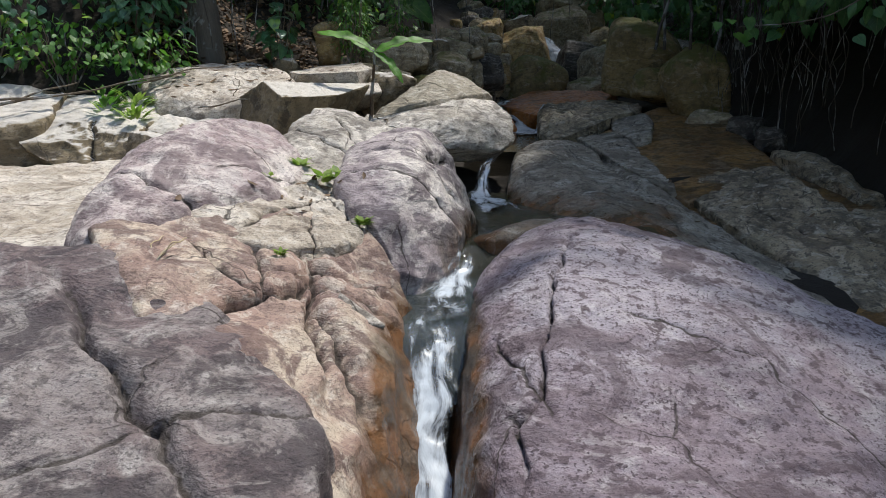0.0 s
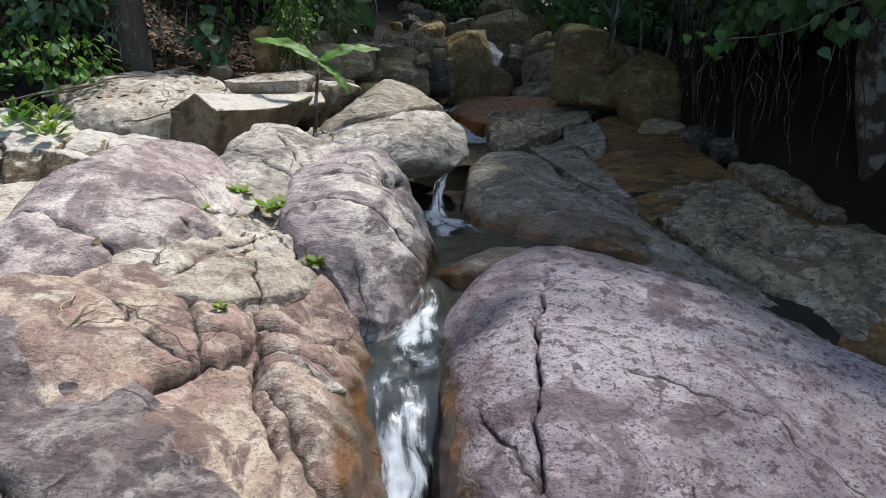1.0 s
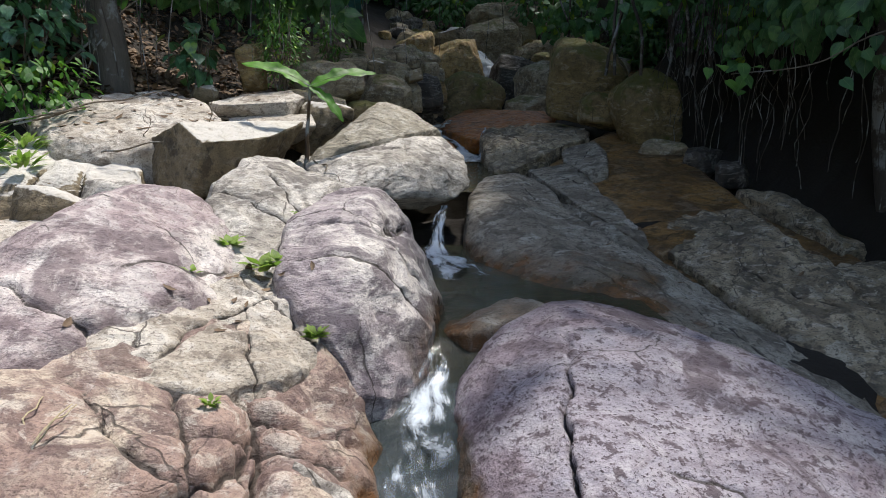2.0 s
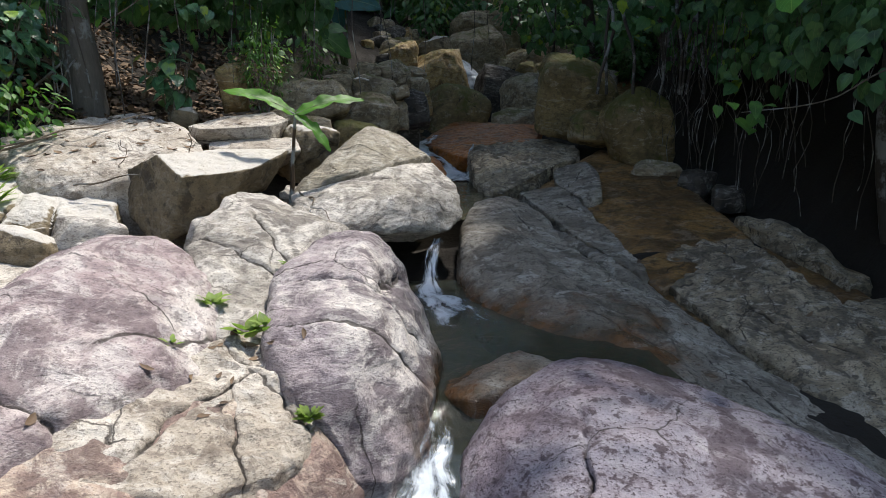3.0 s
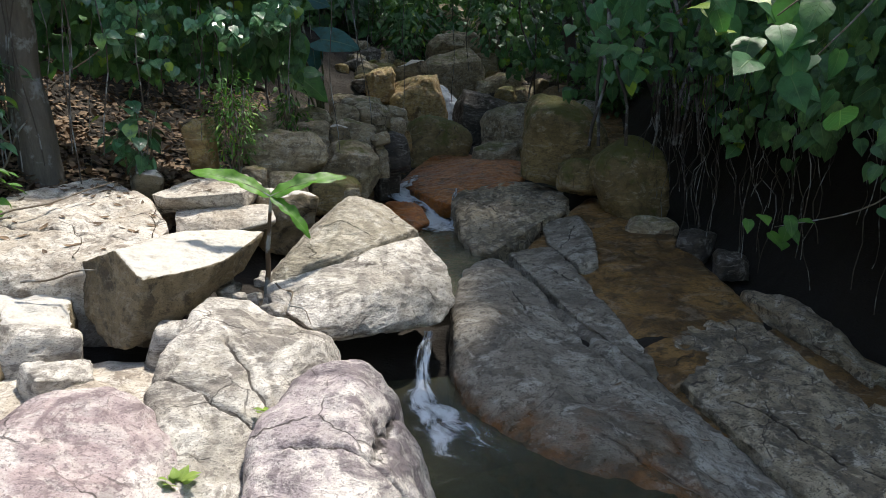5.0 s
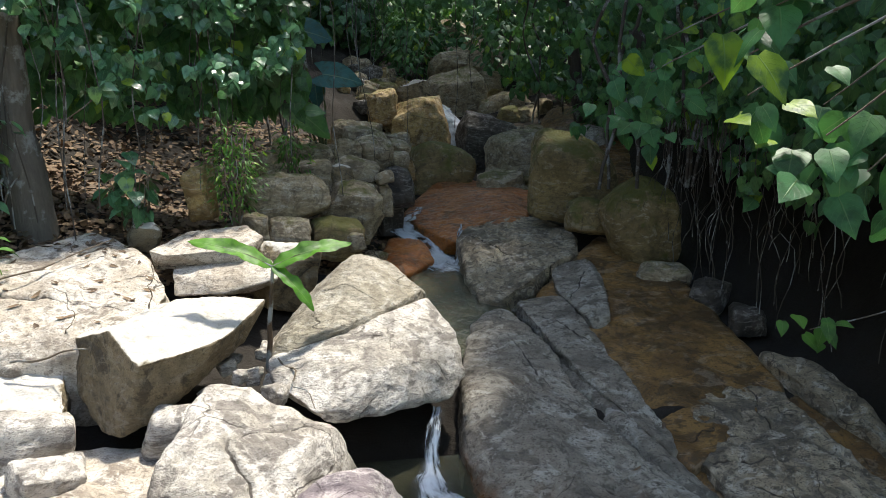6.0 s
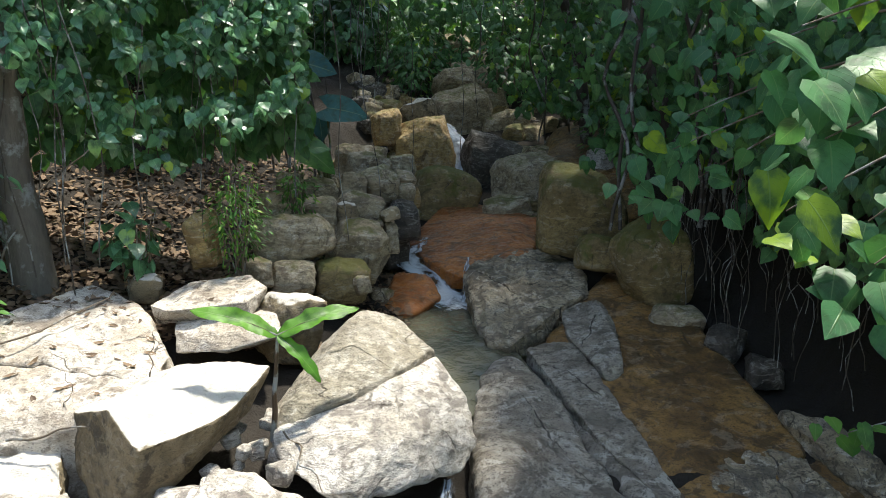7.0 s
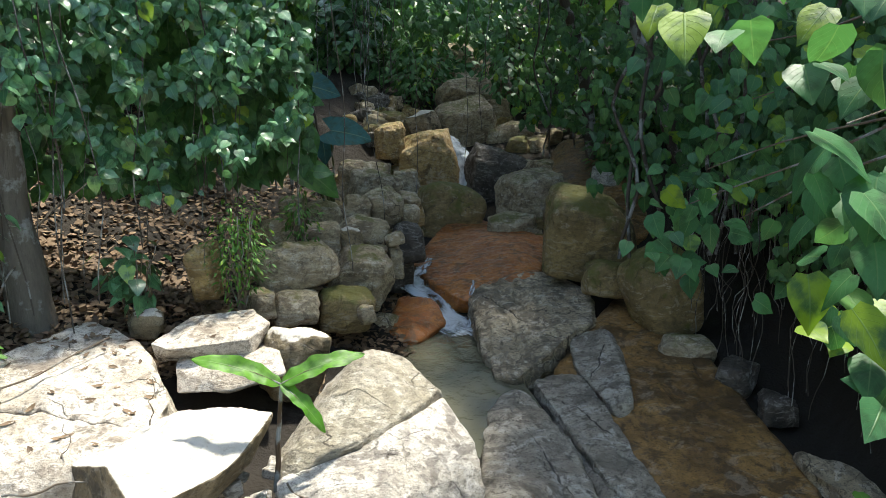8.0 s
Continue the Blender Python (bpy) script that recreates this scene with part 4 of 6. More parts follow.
LOOSE += (
    (0.27, 17.3, 2.00, 1.12, 0.8, 0.58, 0, BROWN), (0.31, 19.0, 2.15, 0.8, 0.6, 0.52, 12, BROWN), (0.97, 19.3, 2.2, 0.72, 0.5, 0.52, -8, BROWN), (1.60, 20.0, 1.85, 0.58, 0.5, 0.58, 0, OCHRE), (1.31, 18.5, 1.60, 0.6, 0.5, 0.66, 10, BROWN),
    (0.98, 17.1, 1.22, 0.5, 0.45, 0.9, 5, DARKWET), (0.56, 22.0, 2.5, 1.35, 1.0, 0.95, 0, BROWN), (0.92, 21.0, 2.4, 1.0, 0.7, 0.62, 10, BROWN))
LOOSE += (
    (1.9, 23.5, 2.2, 0.8, 0.7, 0.75, -10, BROWN), (0.5, 15.5, 0.6, 0.45, 0.4, 0.45, 0, BROWN),
    (5.6, 35, 6.2, 3.0, 2.0, 1.6, 5, BROWN), (4.4, 15.9, 2.05, 1.7, 1.4, 1.5, 8, MOSSY), (4.82, 13.9, 1.5, 1.15, 1.0, 1.4, -6, MOSSY),
    (4.77, 12.9, 0.75, 0.85, 0.6, 0.55, -15, BROWN), (4.27, 14.7, 1.5, 0.9, 0.6, 0.6, 15, MOSSY), (-2.73, 12.6, 1.75, 0.45, 0.35, 0.35, 10, PALE_TOPPED), (-0.9, 12.3, 1.25, 0.8, 0.7, 0.9, 12, PALE_TOPPED))
frng = random.Random(33)
FILL = []
for _ in range(150):
    y = frng.uniform(13.6, 31)
    mid = float(along(y, LINE))
    side = frng.choice((-1, -1, -1, 1))
    x = mid + side * (frng.uniform(0.9, 3.4) if side < 0 else frng.uniform(1.6, 3.6))
    if y < (19.5 if side > 0 else 17.2):
        continue
    w = frng.uniform(0.25, 0.75) * (1 + 0.02 * (y - 14))
    z = float(ground_height(np.array([x]), np.array([y]))[0]) + 0.12 * w
    FILL.append((x, y, z, w, w * frng.uniform(0.7, 1.0), w * frng.uniform(0.55, 0.9), frng.uniform(0, 180), frng.choice((BROWN, BROWN, BROWN, OCHRE, MOSSY, DARKWET))))
# The last stone takes DARKWET, putting the bank's shade into its colour.
LOOSE += tuple(FILL) + ((5.05, 12.0, 0.72, 0.6, 0.5, 0.45, 20, DARKWET), (5.15, 11.2, 0.60, 0.5, 0.45, 0.4, -10, DARKWET))
stone("rock", block(0.74, 6.35, -0.12, 0.9, 0.75, 0.55, 10, 4), SHADE, "small rounded stone at the lip of the pool", "rock", level=6, sharp=16, seed=99, rough=((1.2, 0.03), (2.6, 0.02), (9, 0.008)))
for n, (x, y, z, w, d, h, turn, mat) in enumerate(LOOSE):
    words = {BROWN: "brown weathered stone in the streamside pile", MOSSY: "olive-brown mossy boulder beside the stream", PALE: "pale grey stone at the foot of the bank", OCHRE: "ochre-yellow stained stone among brown rocks",
             DARKWET: "dark wet stone at the foot of a small fall", PALE_TOPPED: "pale weathered stone on the bank"}[mat]
    stone("rock", block(x, y, z, w, d, h, turn, n + 3), mat, words, "rock", "stones along the stream", level=4 if max(w, h) < 0.5 else 5 if max(w, h) < 1 else 6, sharp=60 if mat is not MOSSY else 10, seed=100 + n,
          rough=((1.2, 0.03 * w), (2.6, 0.022), (9, 0.010)), ledge=((0.1, 0.2, 1), 5, 0.03) if mat is BROWN else None, chips=2 if mat is MOSSY else 9)


# small stones between the blocks by the banana plant
prng = random.Random(21)
for n in range(26):
    x, y = prng.uniform(-1.55, -0.75), prng.uniform(9.0, 10.3)
    w = prng.uniform(0.08, 0.24)
    stone("small_stone", block(x, y, 0.72 + 0.18 * (y - 9.0) + prng.uniform(-0.06, 0.06), w, w * 0.8, w * 0.8, prng.uniform(0, 180), n + 90), PALE, "small grey stone in the gap between boulders", "stone", "small stones between the boulders",
          level=4, sharp=26, seed=400 + n, rough=((3, 0.01), (9, 0.006)))


# resting places on the stones, taken before anything grows over them
bpy.context.view_layer.update()
LAYERS = bpy.context.evaluated_depsgraph_get()


def rest(x, y, top=2.6):
    hit, place, normal, _, _, _ = scene.ray_cast(LAYERS, Vector((x, y, top)), Vector((0, 0, -1)))
    return (place, normal) if hit else (Vector((x, y, 0)), Vector((0, 0, 1)))


lrng = random.Random(14)
FALLEN = [(*rest(x, y), lrng.uniform(0, 6.28), s) for x, y, s in
          [(lrng.uniform(-4.2, -2.3), lrng.uniform(9.9, 12.2), lrng.uniform(0.08, 0.17)) for _ in range(40)] + [(lrng.uniform(-1.3, -0.6), lrng.uniform(5.0, 6.2), lrng.uniform(0.05, 0.10)) for _ in range(12)]
          + [(lrng.uniform(-2.5, -1.3), lrng.uniform(12.0, 12.6), lrng.uniform(0.05, 0.10)) for _ in range(6)] + [(-1.1, 6.0, 0.12), (-1.02, 5.95, 0.14), (-0.95, 5.85, 0.12), (-1.46, 5.35, 0.09), (-1.84, 4.85, 0.10), (-3.4, 7.2, 0.1)]
          + [(lrng.uniform(-4.9, -2.7), lrng.uniform(11.6, 12.7), lrng.uniform(0.08, 0.16)) for _ in range(100)]
          + [(lrng.uniform(1.2, 4.6), lrng.uniform(7.5, 13.0), lrng.uniform(0.05, 0.12)) for _ in range(14)]]
GRASS = [rest(x, y) for x, y in ((-4.55, 9.75), (-4.3, 10.05), (-4.8, 10.2), (-4.1, 9.5))]
TUFTS = [rest(x, y) for x, y in ((-1.3, 6.42), (-1.02, 6.02), (-0.6, 5.25), (-0.83, 7.1), (-1.4, 5.7), (-1.05, 4.45), (-0.9, 6.0))]


# ---- water ----
def pool(name, x0, x1, y0, y1, z, material, label, lip=0.0):
    nx, ny = 60, 60
    x, y = np.meshgrid(np.linspace(x0, x1, nx), np.linspace(y0, y1, ny))
    p = np.stack([x.ravel(), y.ravel(), np.zeros(nx * ny)], 1)
    p[:, 2] = 0.006 * fbm(p * 3.0, 3, 9) - lip * np.clip((y0 + 0.5 - p[:, 1]) / 0.5, 0, 1) ** 2
    idx = np.arange(nx * ny).reshape(ny, nx)
    faces = np.stack([idx[:-1, :-1], idx[:-1, 1:], idx[1:, 1:], idx[1:, :-1]], -1).reshape(-1, 4)
    mid = np.array([(x0 + x1) / 2, (y0 + y1) / 2, 0])
    return thing(name, (*mid[:2], z), label, "water", kind="structure", data=mesh_of(name, p - mid, faces, material))


pool("water", 0.4, 2.3, 10.9, 16.1, 0.43, POOL, "still murky olive water of the upper pool")
pool("water", -0.2, 2.05, 5.7, 9.3, 0.02, DEEP, "greenish brown water of the lower pool between boulders", 0.25)
pool("water", -0.45, 0.45, 4.1, 5.95, -0.2, RILL, "quick rippled water in the narrow rock channel", 0.4)


def fall(name, rows, label, across=14, seed=1):
    """White water down a line of rows (x, y, z, width, cover)."""
    rows = np.array(rows, float)
    s = np.linspace(0, len(rows) - 1, 20 * (len(rows) - 1) + 1)
    mid = np.stack([np.interp(s, range(len(rows)), rows[:, k]) for k in range(5)], 1)
    for _ in range(10):
        mid[1:-1] = (mid[:-2] + 2 * mid[1:-1] + mid[2:]) / 4
    way = np.gradient(mid[:, :3], axis=0)
    side = np.stack([-way[:, 1], way[:, 0], 0 * way[:, 0]], 1)
    for _ in range(20):
        side[1:-1] = (side[:-2] + 2 * side[1:-1] + side[2:]) / 4
    side = unit_rows(side)
    u = np.linspace(-0.5, 0.5, across)
    p = (mid[:, None, :3] + side[:, None] * u[None, :, None] * mid[:, None, 3:4]).reshape(-1, 3)
    p[:, 2] += np.tile(0.02 * (1 - (2 * u) ** 2), len(mid)) + 0.025 * fbm(p * 5.0, 3, seed)
    p[:, 1] -= 0.03 * np.abs(fbm(p * 9.0, 2, seed + 3))
    p[:, 0] += np.repeat(mid[:, 3] * 0.15 * grad_noise(mid[:, :3] * 3.0, seed), across)
    length = np.concatenate([[0], np.cumsum(np.linalg.norm(np.diff(mid[:, :3], axis=0), axis=1))])
    uv = np.stack([np.tile(u + 0.5, len(mid)), np.repeat(length, across)], 1)
    idx = np.arange(len(p)).reshape(len(mid), across)
    faces = np.stack([idx[:-1, :-1], idx[:-1, 1:], idx[1:, 1:], idx[1:, :-1]], -1).reshape(-1, 4)
    base = mid[-1, :3]
    me = mesh_of(name, p - base, faces, FOAM, uv=uv)
    me.attributes.new("cover", "FLOAT", "POINT").data.foreach_set("value", np.repeat(mid[:, 4], across).astype(np.float32))
    return thing(name, base, label, "waterfall", kind="structure", data=me)


fall("waterfall", [(3.55, 27.3, 3.45, 0.35, 0.9), (3.85, 26.6, 3.15, 0.8, 1.3), (4.05, 26.2, 2.75, 0.85, 1.4), (3.95, 25.8, 2.2, 0.62, 1.4), (3.9, 25.4, 1.7, 0.62, 1.3), (3.95, 24.8, 1.45, 0.7, 1.0), (3.85, 23.9, 1.36, 0.7, 0.2)], "white water tumbling between brown rocks", seed=4)
fall("cascade", [(1.75, 18.2, 1.16, 0.35, 0.5), (1.4, 17.6, 1.08, 0.5, 0.6), (1.18, 17.1, 0.98, 0.7, 1.1), (1.32, 16.7, 0.84, 0.8, 1.1), (1.58, 16.3, 0.7, 0.75, 0.9), (1.74, 15.9, 0.54, 0.8, 1.2), (1.82, 15.5, 0.465, 0.9, 1.1), (1.9, 14.9, 0.45, 0.8, 0)], "small white cascade entering the upper pool", seed=5)
fall("cascade", [(2.3, 16.5, 1.06, 0.1, 0.4), (2.2, 16.05, 0.9, 0.2, 1.1), (2.12, 15.75, 0.6, 0.22, 1.2), (2.05, 15.4, 0.46, 0.35, 0.9)], "thin white trickle over red rock", seed=6)
fall("cascade", [(0.62, 9.5, 0.45, 0.2, 0.4), (0.56, 9.15, 0.38, 0.2, 0.7), (0.5, 8.95, 0.12, 0.22, 0.8), (0.48, 8.75, 0.05, 0.45, 0.95), (0.54, 8.35, 0.04, 0.65, 0.8), (0.66, 7.9, 0.033, 0.75, 0.5), (0.8, 7.35, 0.03, 0.9, 0.0)], "white water pouring from under the grey boulder", seed=7)
fall("cascade", [(0.2, 6.0, 0.02, 0.26, 0.0), (0.15, 5.75, -0.04, 0.28, 0.35), (0.12, 5.55, -0.15, 0.34, 0.9), (0.1, 5.35, -0.185, 0.42, 0.95), (0.06, 5.1, -0.19, 0.5, 0.4), (0.0, 4.75, -0.19, 0.55, 0.3), (-0.05, 4.5, -0.19, 0.5, 0.1)], "low white step in the rock channel", seed=8)
fall("chute", [(-0.04, 4.75, -0.185, 0.46, 0.0), (-0.07, 4.45, -0.23, 0.46, 0.45), (-0.09, 4.1, -0.45, 0.42, 0.8), (-0.10, 3.6, -0.84, 0.40, 1.0), (-0.14, 2.9, -1.34, 0.46, 1.1)], "white water rushing down a narrow rock chute", seed=9)


# ---- plants ----
def leaf_shape(kind, rows=6):
    """A leaf one metre long from its stalk at the origin to its tip along y: places, faces, uv."""
    wide = {"heart": ((0, .20), (.06, .33), (.22, .405), (.42, .385), (.65, .26), (.85, .10), (1, .004)),
            "lance": ((0, .02), (.15, .12), (.4, .17), (.7, .12), (.9, .05), (1, .003)),
            "oval": ((0, .03), (.15, .2), (.4, .29), (.65, .25), (.88, .11), (1, .005)),
            "ear": ((0, .30), (.1, .40), (.3, .44), (.5, .38), (.7, .27), (.88, .12), (1, .004)),
            "paddle": ((0, .03), (.06, .11), (.2, .17), (.5, .185), (.8, .15), (.95, .07), (1, .01))}[kind]
    droop = {"heart": 0.22, "lance": 0.12, "oval": 0.12, "ear": 0.18, "paddle": 0.34}[kind]
    fold = {"heart": 0.18, "lance": 0.3, "oval": 0.2, "ear": 0.22, "paddle": 0.35}[kind]
    lobe = {"heart": 0.05, "ear": 0.28}.get(kind, 0)
    t = np.linspace(0, 1, rows)
    w = along(t, wide)
    verts, uv = [], []
    for k in range(rows):
        for c in (-1, -0.5, 0, 0.5, 1):
            y = t[k] - lobe * abs(c) * (1 - t[k]) ** 3
            z = -droop * t[k] ** 2 + fold * w[k] * abs(c) * (1.0 - 0.5 * abs(c)) + 0.02 * math.sin(9 * t[k] + 3 * c) * abs(c)
            verts.append((c * w[k], y, z))
            uv.append((0.5 + 0.5 * c, t[k]))
    idx = np.arange(rows * 5).reshape(rows, 5)
    faces = np.stack([idx[:-1, :-1], idx[:-1, 1:], idx[1:, 1:], idx[1:, :-1]], -1).reshape(-1, 4)
    return np.array(verts), faces, np.array(uv)


SHAPES = {kind: leaf_shape(kind, rows) for kind, rows in (("heart", 7), ("lance", 5), ("oval", 5), ("ear", 10), ("paddle", 16))}


def foliage_mesh(name, kind, places, tips, ups, sizes, material):
    """Many leaves in one mesh: stalk ends, ways to the tips, upper sides, lengths."""
    verts, faces, uv = SHAPES[kind]
    y = unit_rows(np.asarray(tips, float))
    x = unit_rows(np.cross(y, ups))
    z = np.cross(x, y)
    p = np.asarray(places)[:, None] + np.asarray(sizes)[:, None, None] * (verts[None, :, 0:1] * x[:, None] + verts[None, :, 1:2] * y[:, None] + verts[None, :, 2:3] * z[:, None])
    n = len(places)
    f = (faces[None] + (np.arange(n) * len(verts))[:, None, None]).reshape(-1, 4)
    return mesh_of(name, p.reshape(-1, 3), f, material, uv=np.tile(uv, (n, 1)))


def leaf_pose(place, tip, up, size):
    y = Vector(tip).normalized()
    x = y.cross(Vector(up)).normalized()
    z = x.cross(y)
    m = Matrix((x, y, z)).transposed().to_4x4()
    return Matrix.Translation(place) @ m @ Matrix.Scale(size, 4)


def tube_arrays(points, radii, sides=7):
    pts = np.asarray(points, float)
    way = unit_rows(np.gradient(pts, axis=0))
    ref = np.where(np.abs(way[:, 2:3]) > 0.9, (1.0, 0, 0), (0, 0, 1.0))
    a = unit_rows(np.cross(way, ref))
    b = np.cross(way, a)
    ang = np.linspace(0, 2 * math.pi, sides, endpoint=False)
    ring = a[:, None] * np.cos(ang)[None, :, None] + b[:, None] * np.sin(ang)[None, :, None]
    p = (pts[:, None] + ring * np.broadcast_to(np.asarray(radii, float), len(pts))[:, None, None]).reshape(-1, 3)
    idx = np.arange(len(p)).reshape(len(pts), sides)
    nxt = np.roll(idx, -1, 1)
    return p, np.stack([idx[:-1], nxt[:-1], nxt[1:], idx[1:]], -1).reshape(-1, 4)


def tubes_mesh(name, lines, material, sides=6):
    """Several tubes (points, radii) in one mesh."""
    vs, fs, at = [], [], 0
    for points, radii in lines:
        p, f = tube_arrays(points, radii, sides)
        vs.append(p)
        fs.append(f + at)
        at += len(p)
    return mesh_of(name, np.concatenate(vs), np.concatenate(fs), material)


def bend(a, b, n=12, sag=0.0, wob=0.05, seed=0):
    """A wavering line from a to b."""
    t = np.linspace(0, 1, n)[:, None]
    p = np.array(a) * (1 - t) + np.array(b) * t
    p[:, 2] -= sag * np.sin(np.pi * t[:, 0])
    off = np.stack([grad_noise(np.stack([t[:, 0] * 3 + seed, t[:, 0] * 0 + k * 5.1, t[:, 0]], 1), 3 + k) for k in range(3)], 1)
    return p + wob * off * np.sin(np.pi * t)


# banana plant between the blocks
def banana_plant():
    foot = np.array((-1.02, 9.95, 0.93))
    top = np.array((-0.93, 9.98, 1.86))
    ob = thing("banana_plant", foot, "young banana plant with three green leaves among stones", "plant")
    part("pseudostem", tubes_mesh("pseudostem", [(bend((0, 0, -0.15), top - foot, 12, 0, 0.03, 2), np.linspace(0.032, 0.016, 12))], PSEUDO, 9), ob, "thin dark brown banana stem")
    verts, faces, uv = leaf_shape("paddle", 34)
    across = np.abs(verts[:, 0]) / 0.19
    verts[:, 2] += across * (0.018 * np.sin(21 * verts[:, 1] + 2.0 * np.sign(verts[:, 0])) + 0.006 * np.sin(47 * verts[:, 1]))
    verts[:, 0] *= 1 + 0.06 * np.sin(19 * verts[:, 1] + np.sign(verts[:, 0]))
    me = mesh_of("leaf", verts * (0.72, 1, 1), faces, LEAF_BANANA, uv=uv)
    for tip, up, size in (((-0.90, -0.1, 0.62), (0.45, -0.6, 0.8), 0.80), ((0.93, 0.1, 0.48), (-0.35, -0.65, 0.8), 0.80), ((0.62, -0.45, -0.35), (0.45, -0.65, 0.7), 0.58)):
        lf = part("leaf", me, ob)
        lf.matrix_basis = leaf_pose(top - foot, tip, up, size)
        part("midrib", tubes_mesh("midrib", [([(0, 0, -0.004), (0, 0.3, -0.035), (0, 0.6, -0.128), (0, 0.96, -0.318)], (0.018, 0.014, 0.009, 0.003))], STALK, 5), lf, "pale green midrib")
    return ob


banana_plant()


def vine_curtain():
    rng = np.random.RandomState(4)
    ob = thing("vine_curtain", (-2.2, 12.9, 1.9), "dense curtain of dark waxy climbing leaves on the bank", "vine")
    base = np.array((-2.2, 12.9, 1.9))
    n = 6800
    u, v = rng.uniform(0, 1, n), rng.uniform(0, 1, n) ** 0.85
    x = -4.5 + 3.9 * u
    y = 12.0 + 2.3 * u ** 1.6 + rng.uniform(-0.35, 0.75, n)
    z = 4.0 - 0.75 * u + (3.15 + 0.75 * u) * v + 0.45 * np.sin(7 * u + 1.0) * (1 - v) + 0.5 * np.abs(u - 0.5) * (1 - v)
    out = 0.55 * fbm(np.stack([x * 0.9, z * 0.9, 0 * x], 1), 3, 12)
    y += 0.14 * (z - 3.5) - out
    keep = fbm(np.stack([x * 1.5, z * 1.5, 0 * x + 3], 1), 2, 21) > -0.1
    p = np.stack([x, y, z], 1)[keep]
    n = len(p)
    tips = np.stack([rng.normal(0.05, 0.6, n), rng.normal(-0.35, 0.45, n), rng.normal(-0.75, 0.35, n)], 1)
    ups = np.stack([rng.normal(0.05, 0.6, n), rng.normal(-0.8, 0.45, n), rng.normal(0.7, 0.5, n)], 1)
    sizes = rng.uniform(0.08, 0.215, n)
    front = np.argsort(p[:, 1] + 0.0 * p[:, 2])[:300]
    rest = np.setdiff1d(np.arange(n), front)
    part("foliage", foliage_mesh("foliage", "heart", p[rest] - base, tips[rest], ups[rest], sizes[rest], LEAF_VINE), ob, "inner mass of dark vine leaves", "stuff")
    verts, faces, uv = SHAPES["heart"]
    me = mesh_of("leaf", verts, faces, LEAF_VINE, uv=uv)
    for k in front:
        part("leaf", me, ob).matrix_basis = leaf_pose(p[k] - base, tips[k], ups[k], sizes[k])
    n = 1700
    u = rng.uniform(0, 1, n)
    deep = np.stack([-5.6 + 5.0 * u, 13.1 + 2.3 * u ** 1.6 + rng.uniform(0, 0.5, n), rng.uniform(3.3, 7.3, n)], 1)
    part("foliage", foliage_mesh("foliage", "heart", deep - base, rng.normal(0, 0.4, (n, 3)) + (0, -0.3, -0.8), rng.normal(0, 0.3, (n, 3)) + (0, -0.8, 0.5), rng.uniform(0.2, 0.36, n), LEAF_WOOD), ob, "shaded leaves deep in the curtain", "stuff")
    for k in range(18):
        xx = rng.uniform(-4.4, -0.6)
        yy = 12.3 + 2.2 * max(0, (xx + 4.1) / 3.7) ** 1.6 + rng.uniform(0, 0.7)
        part("stem", tubes_mesh("stem", [(bend((xx, yy, 7.5), (xx + rng.uniform(-0.2, 0.2), yy - rng.uniform(0, 0.3), rng.uniform(1.9, 3.2)), 16, 0, 0.35, k), 0.004 + 0.003 * (k % 3))], BARK, 5), ob).location = -base
    return ob


vine_curtain()


def elephant_ear():
    ob = thing("elephant_ear", (-0.3, 16.6, 2.2), "giant-leaved plant with blue-green hanging blades", "plant")
    verts, faces, uv = SHAPES["ear"]
    me, green = mesh_of("leaf", verts, faces, LEAF_EAR, uv=uv), mesh_of("leaf", verts, faces, LEAF_FERN, uv=uv)
    foot = np.array((-0.3, 16.6, 2.2))
    for place, tip, up, size, mat in (((-0.75, 16.7, 4.75), (0.7, -0.3, -0.15), (-0.1, -0.85, 0.5), 0.68, me), ((-0.3, 16.4, 3.95), (0.95, -0.2, -0.12), (0.0, -0.75, 0.65), 0.75, me), ((-0.8, 16.2, 3.3), (0.75, -0.3, -0.5), (0.3, -0.75, 0.6), 0.78, green),
                                      ((-1.05, 16.5, 4.1), (-0.5, -0.4, -0.7), (0, -0.8, 0.5), 0.6, green), ((-0.45, 16.6, 3.75), (0.1, -0.4, -0.9), (0.1, -0.9, 0.3), 0.42, me), ((-0.7, 16.3, 3.9), (0.3, -0.5, -0.8), (0, -0.9, 0.4), 0.4, green)):
        lf = part("leaf", mat, ob)
        lf.matrix_basis = leaf_pose(np.array(place) - foot, tip, up, size)
        part("stalk", tubes_mesh("stalk", [(bend((0, 0, -0.1), np.array(place) - foot, 10, -0.2, 0.05, 1), np.linspace(0.03, 0.012, 10))], STALK, 6), ob, "thick green leaf stalk")
    return ob


elephant_ear()


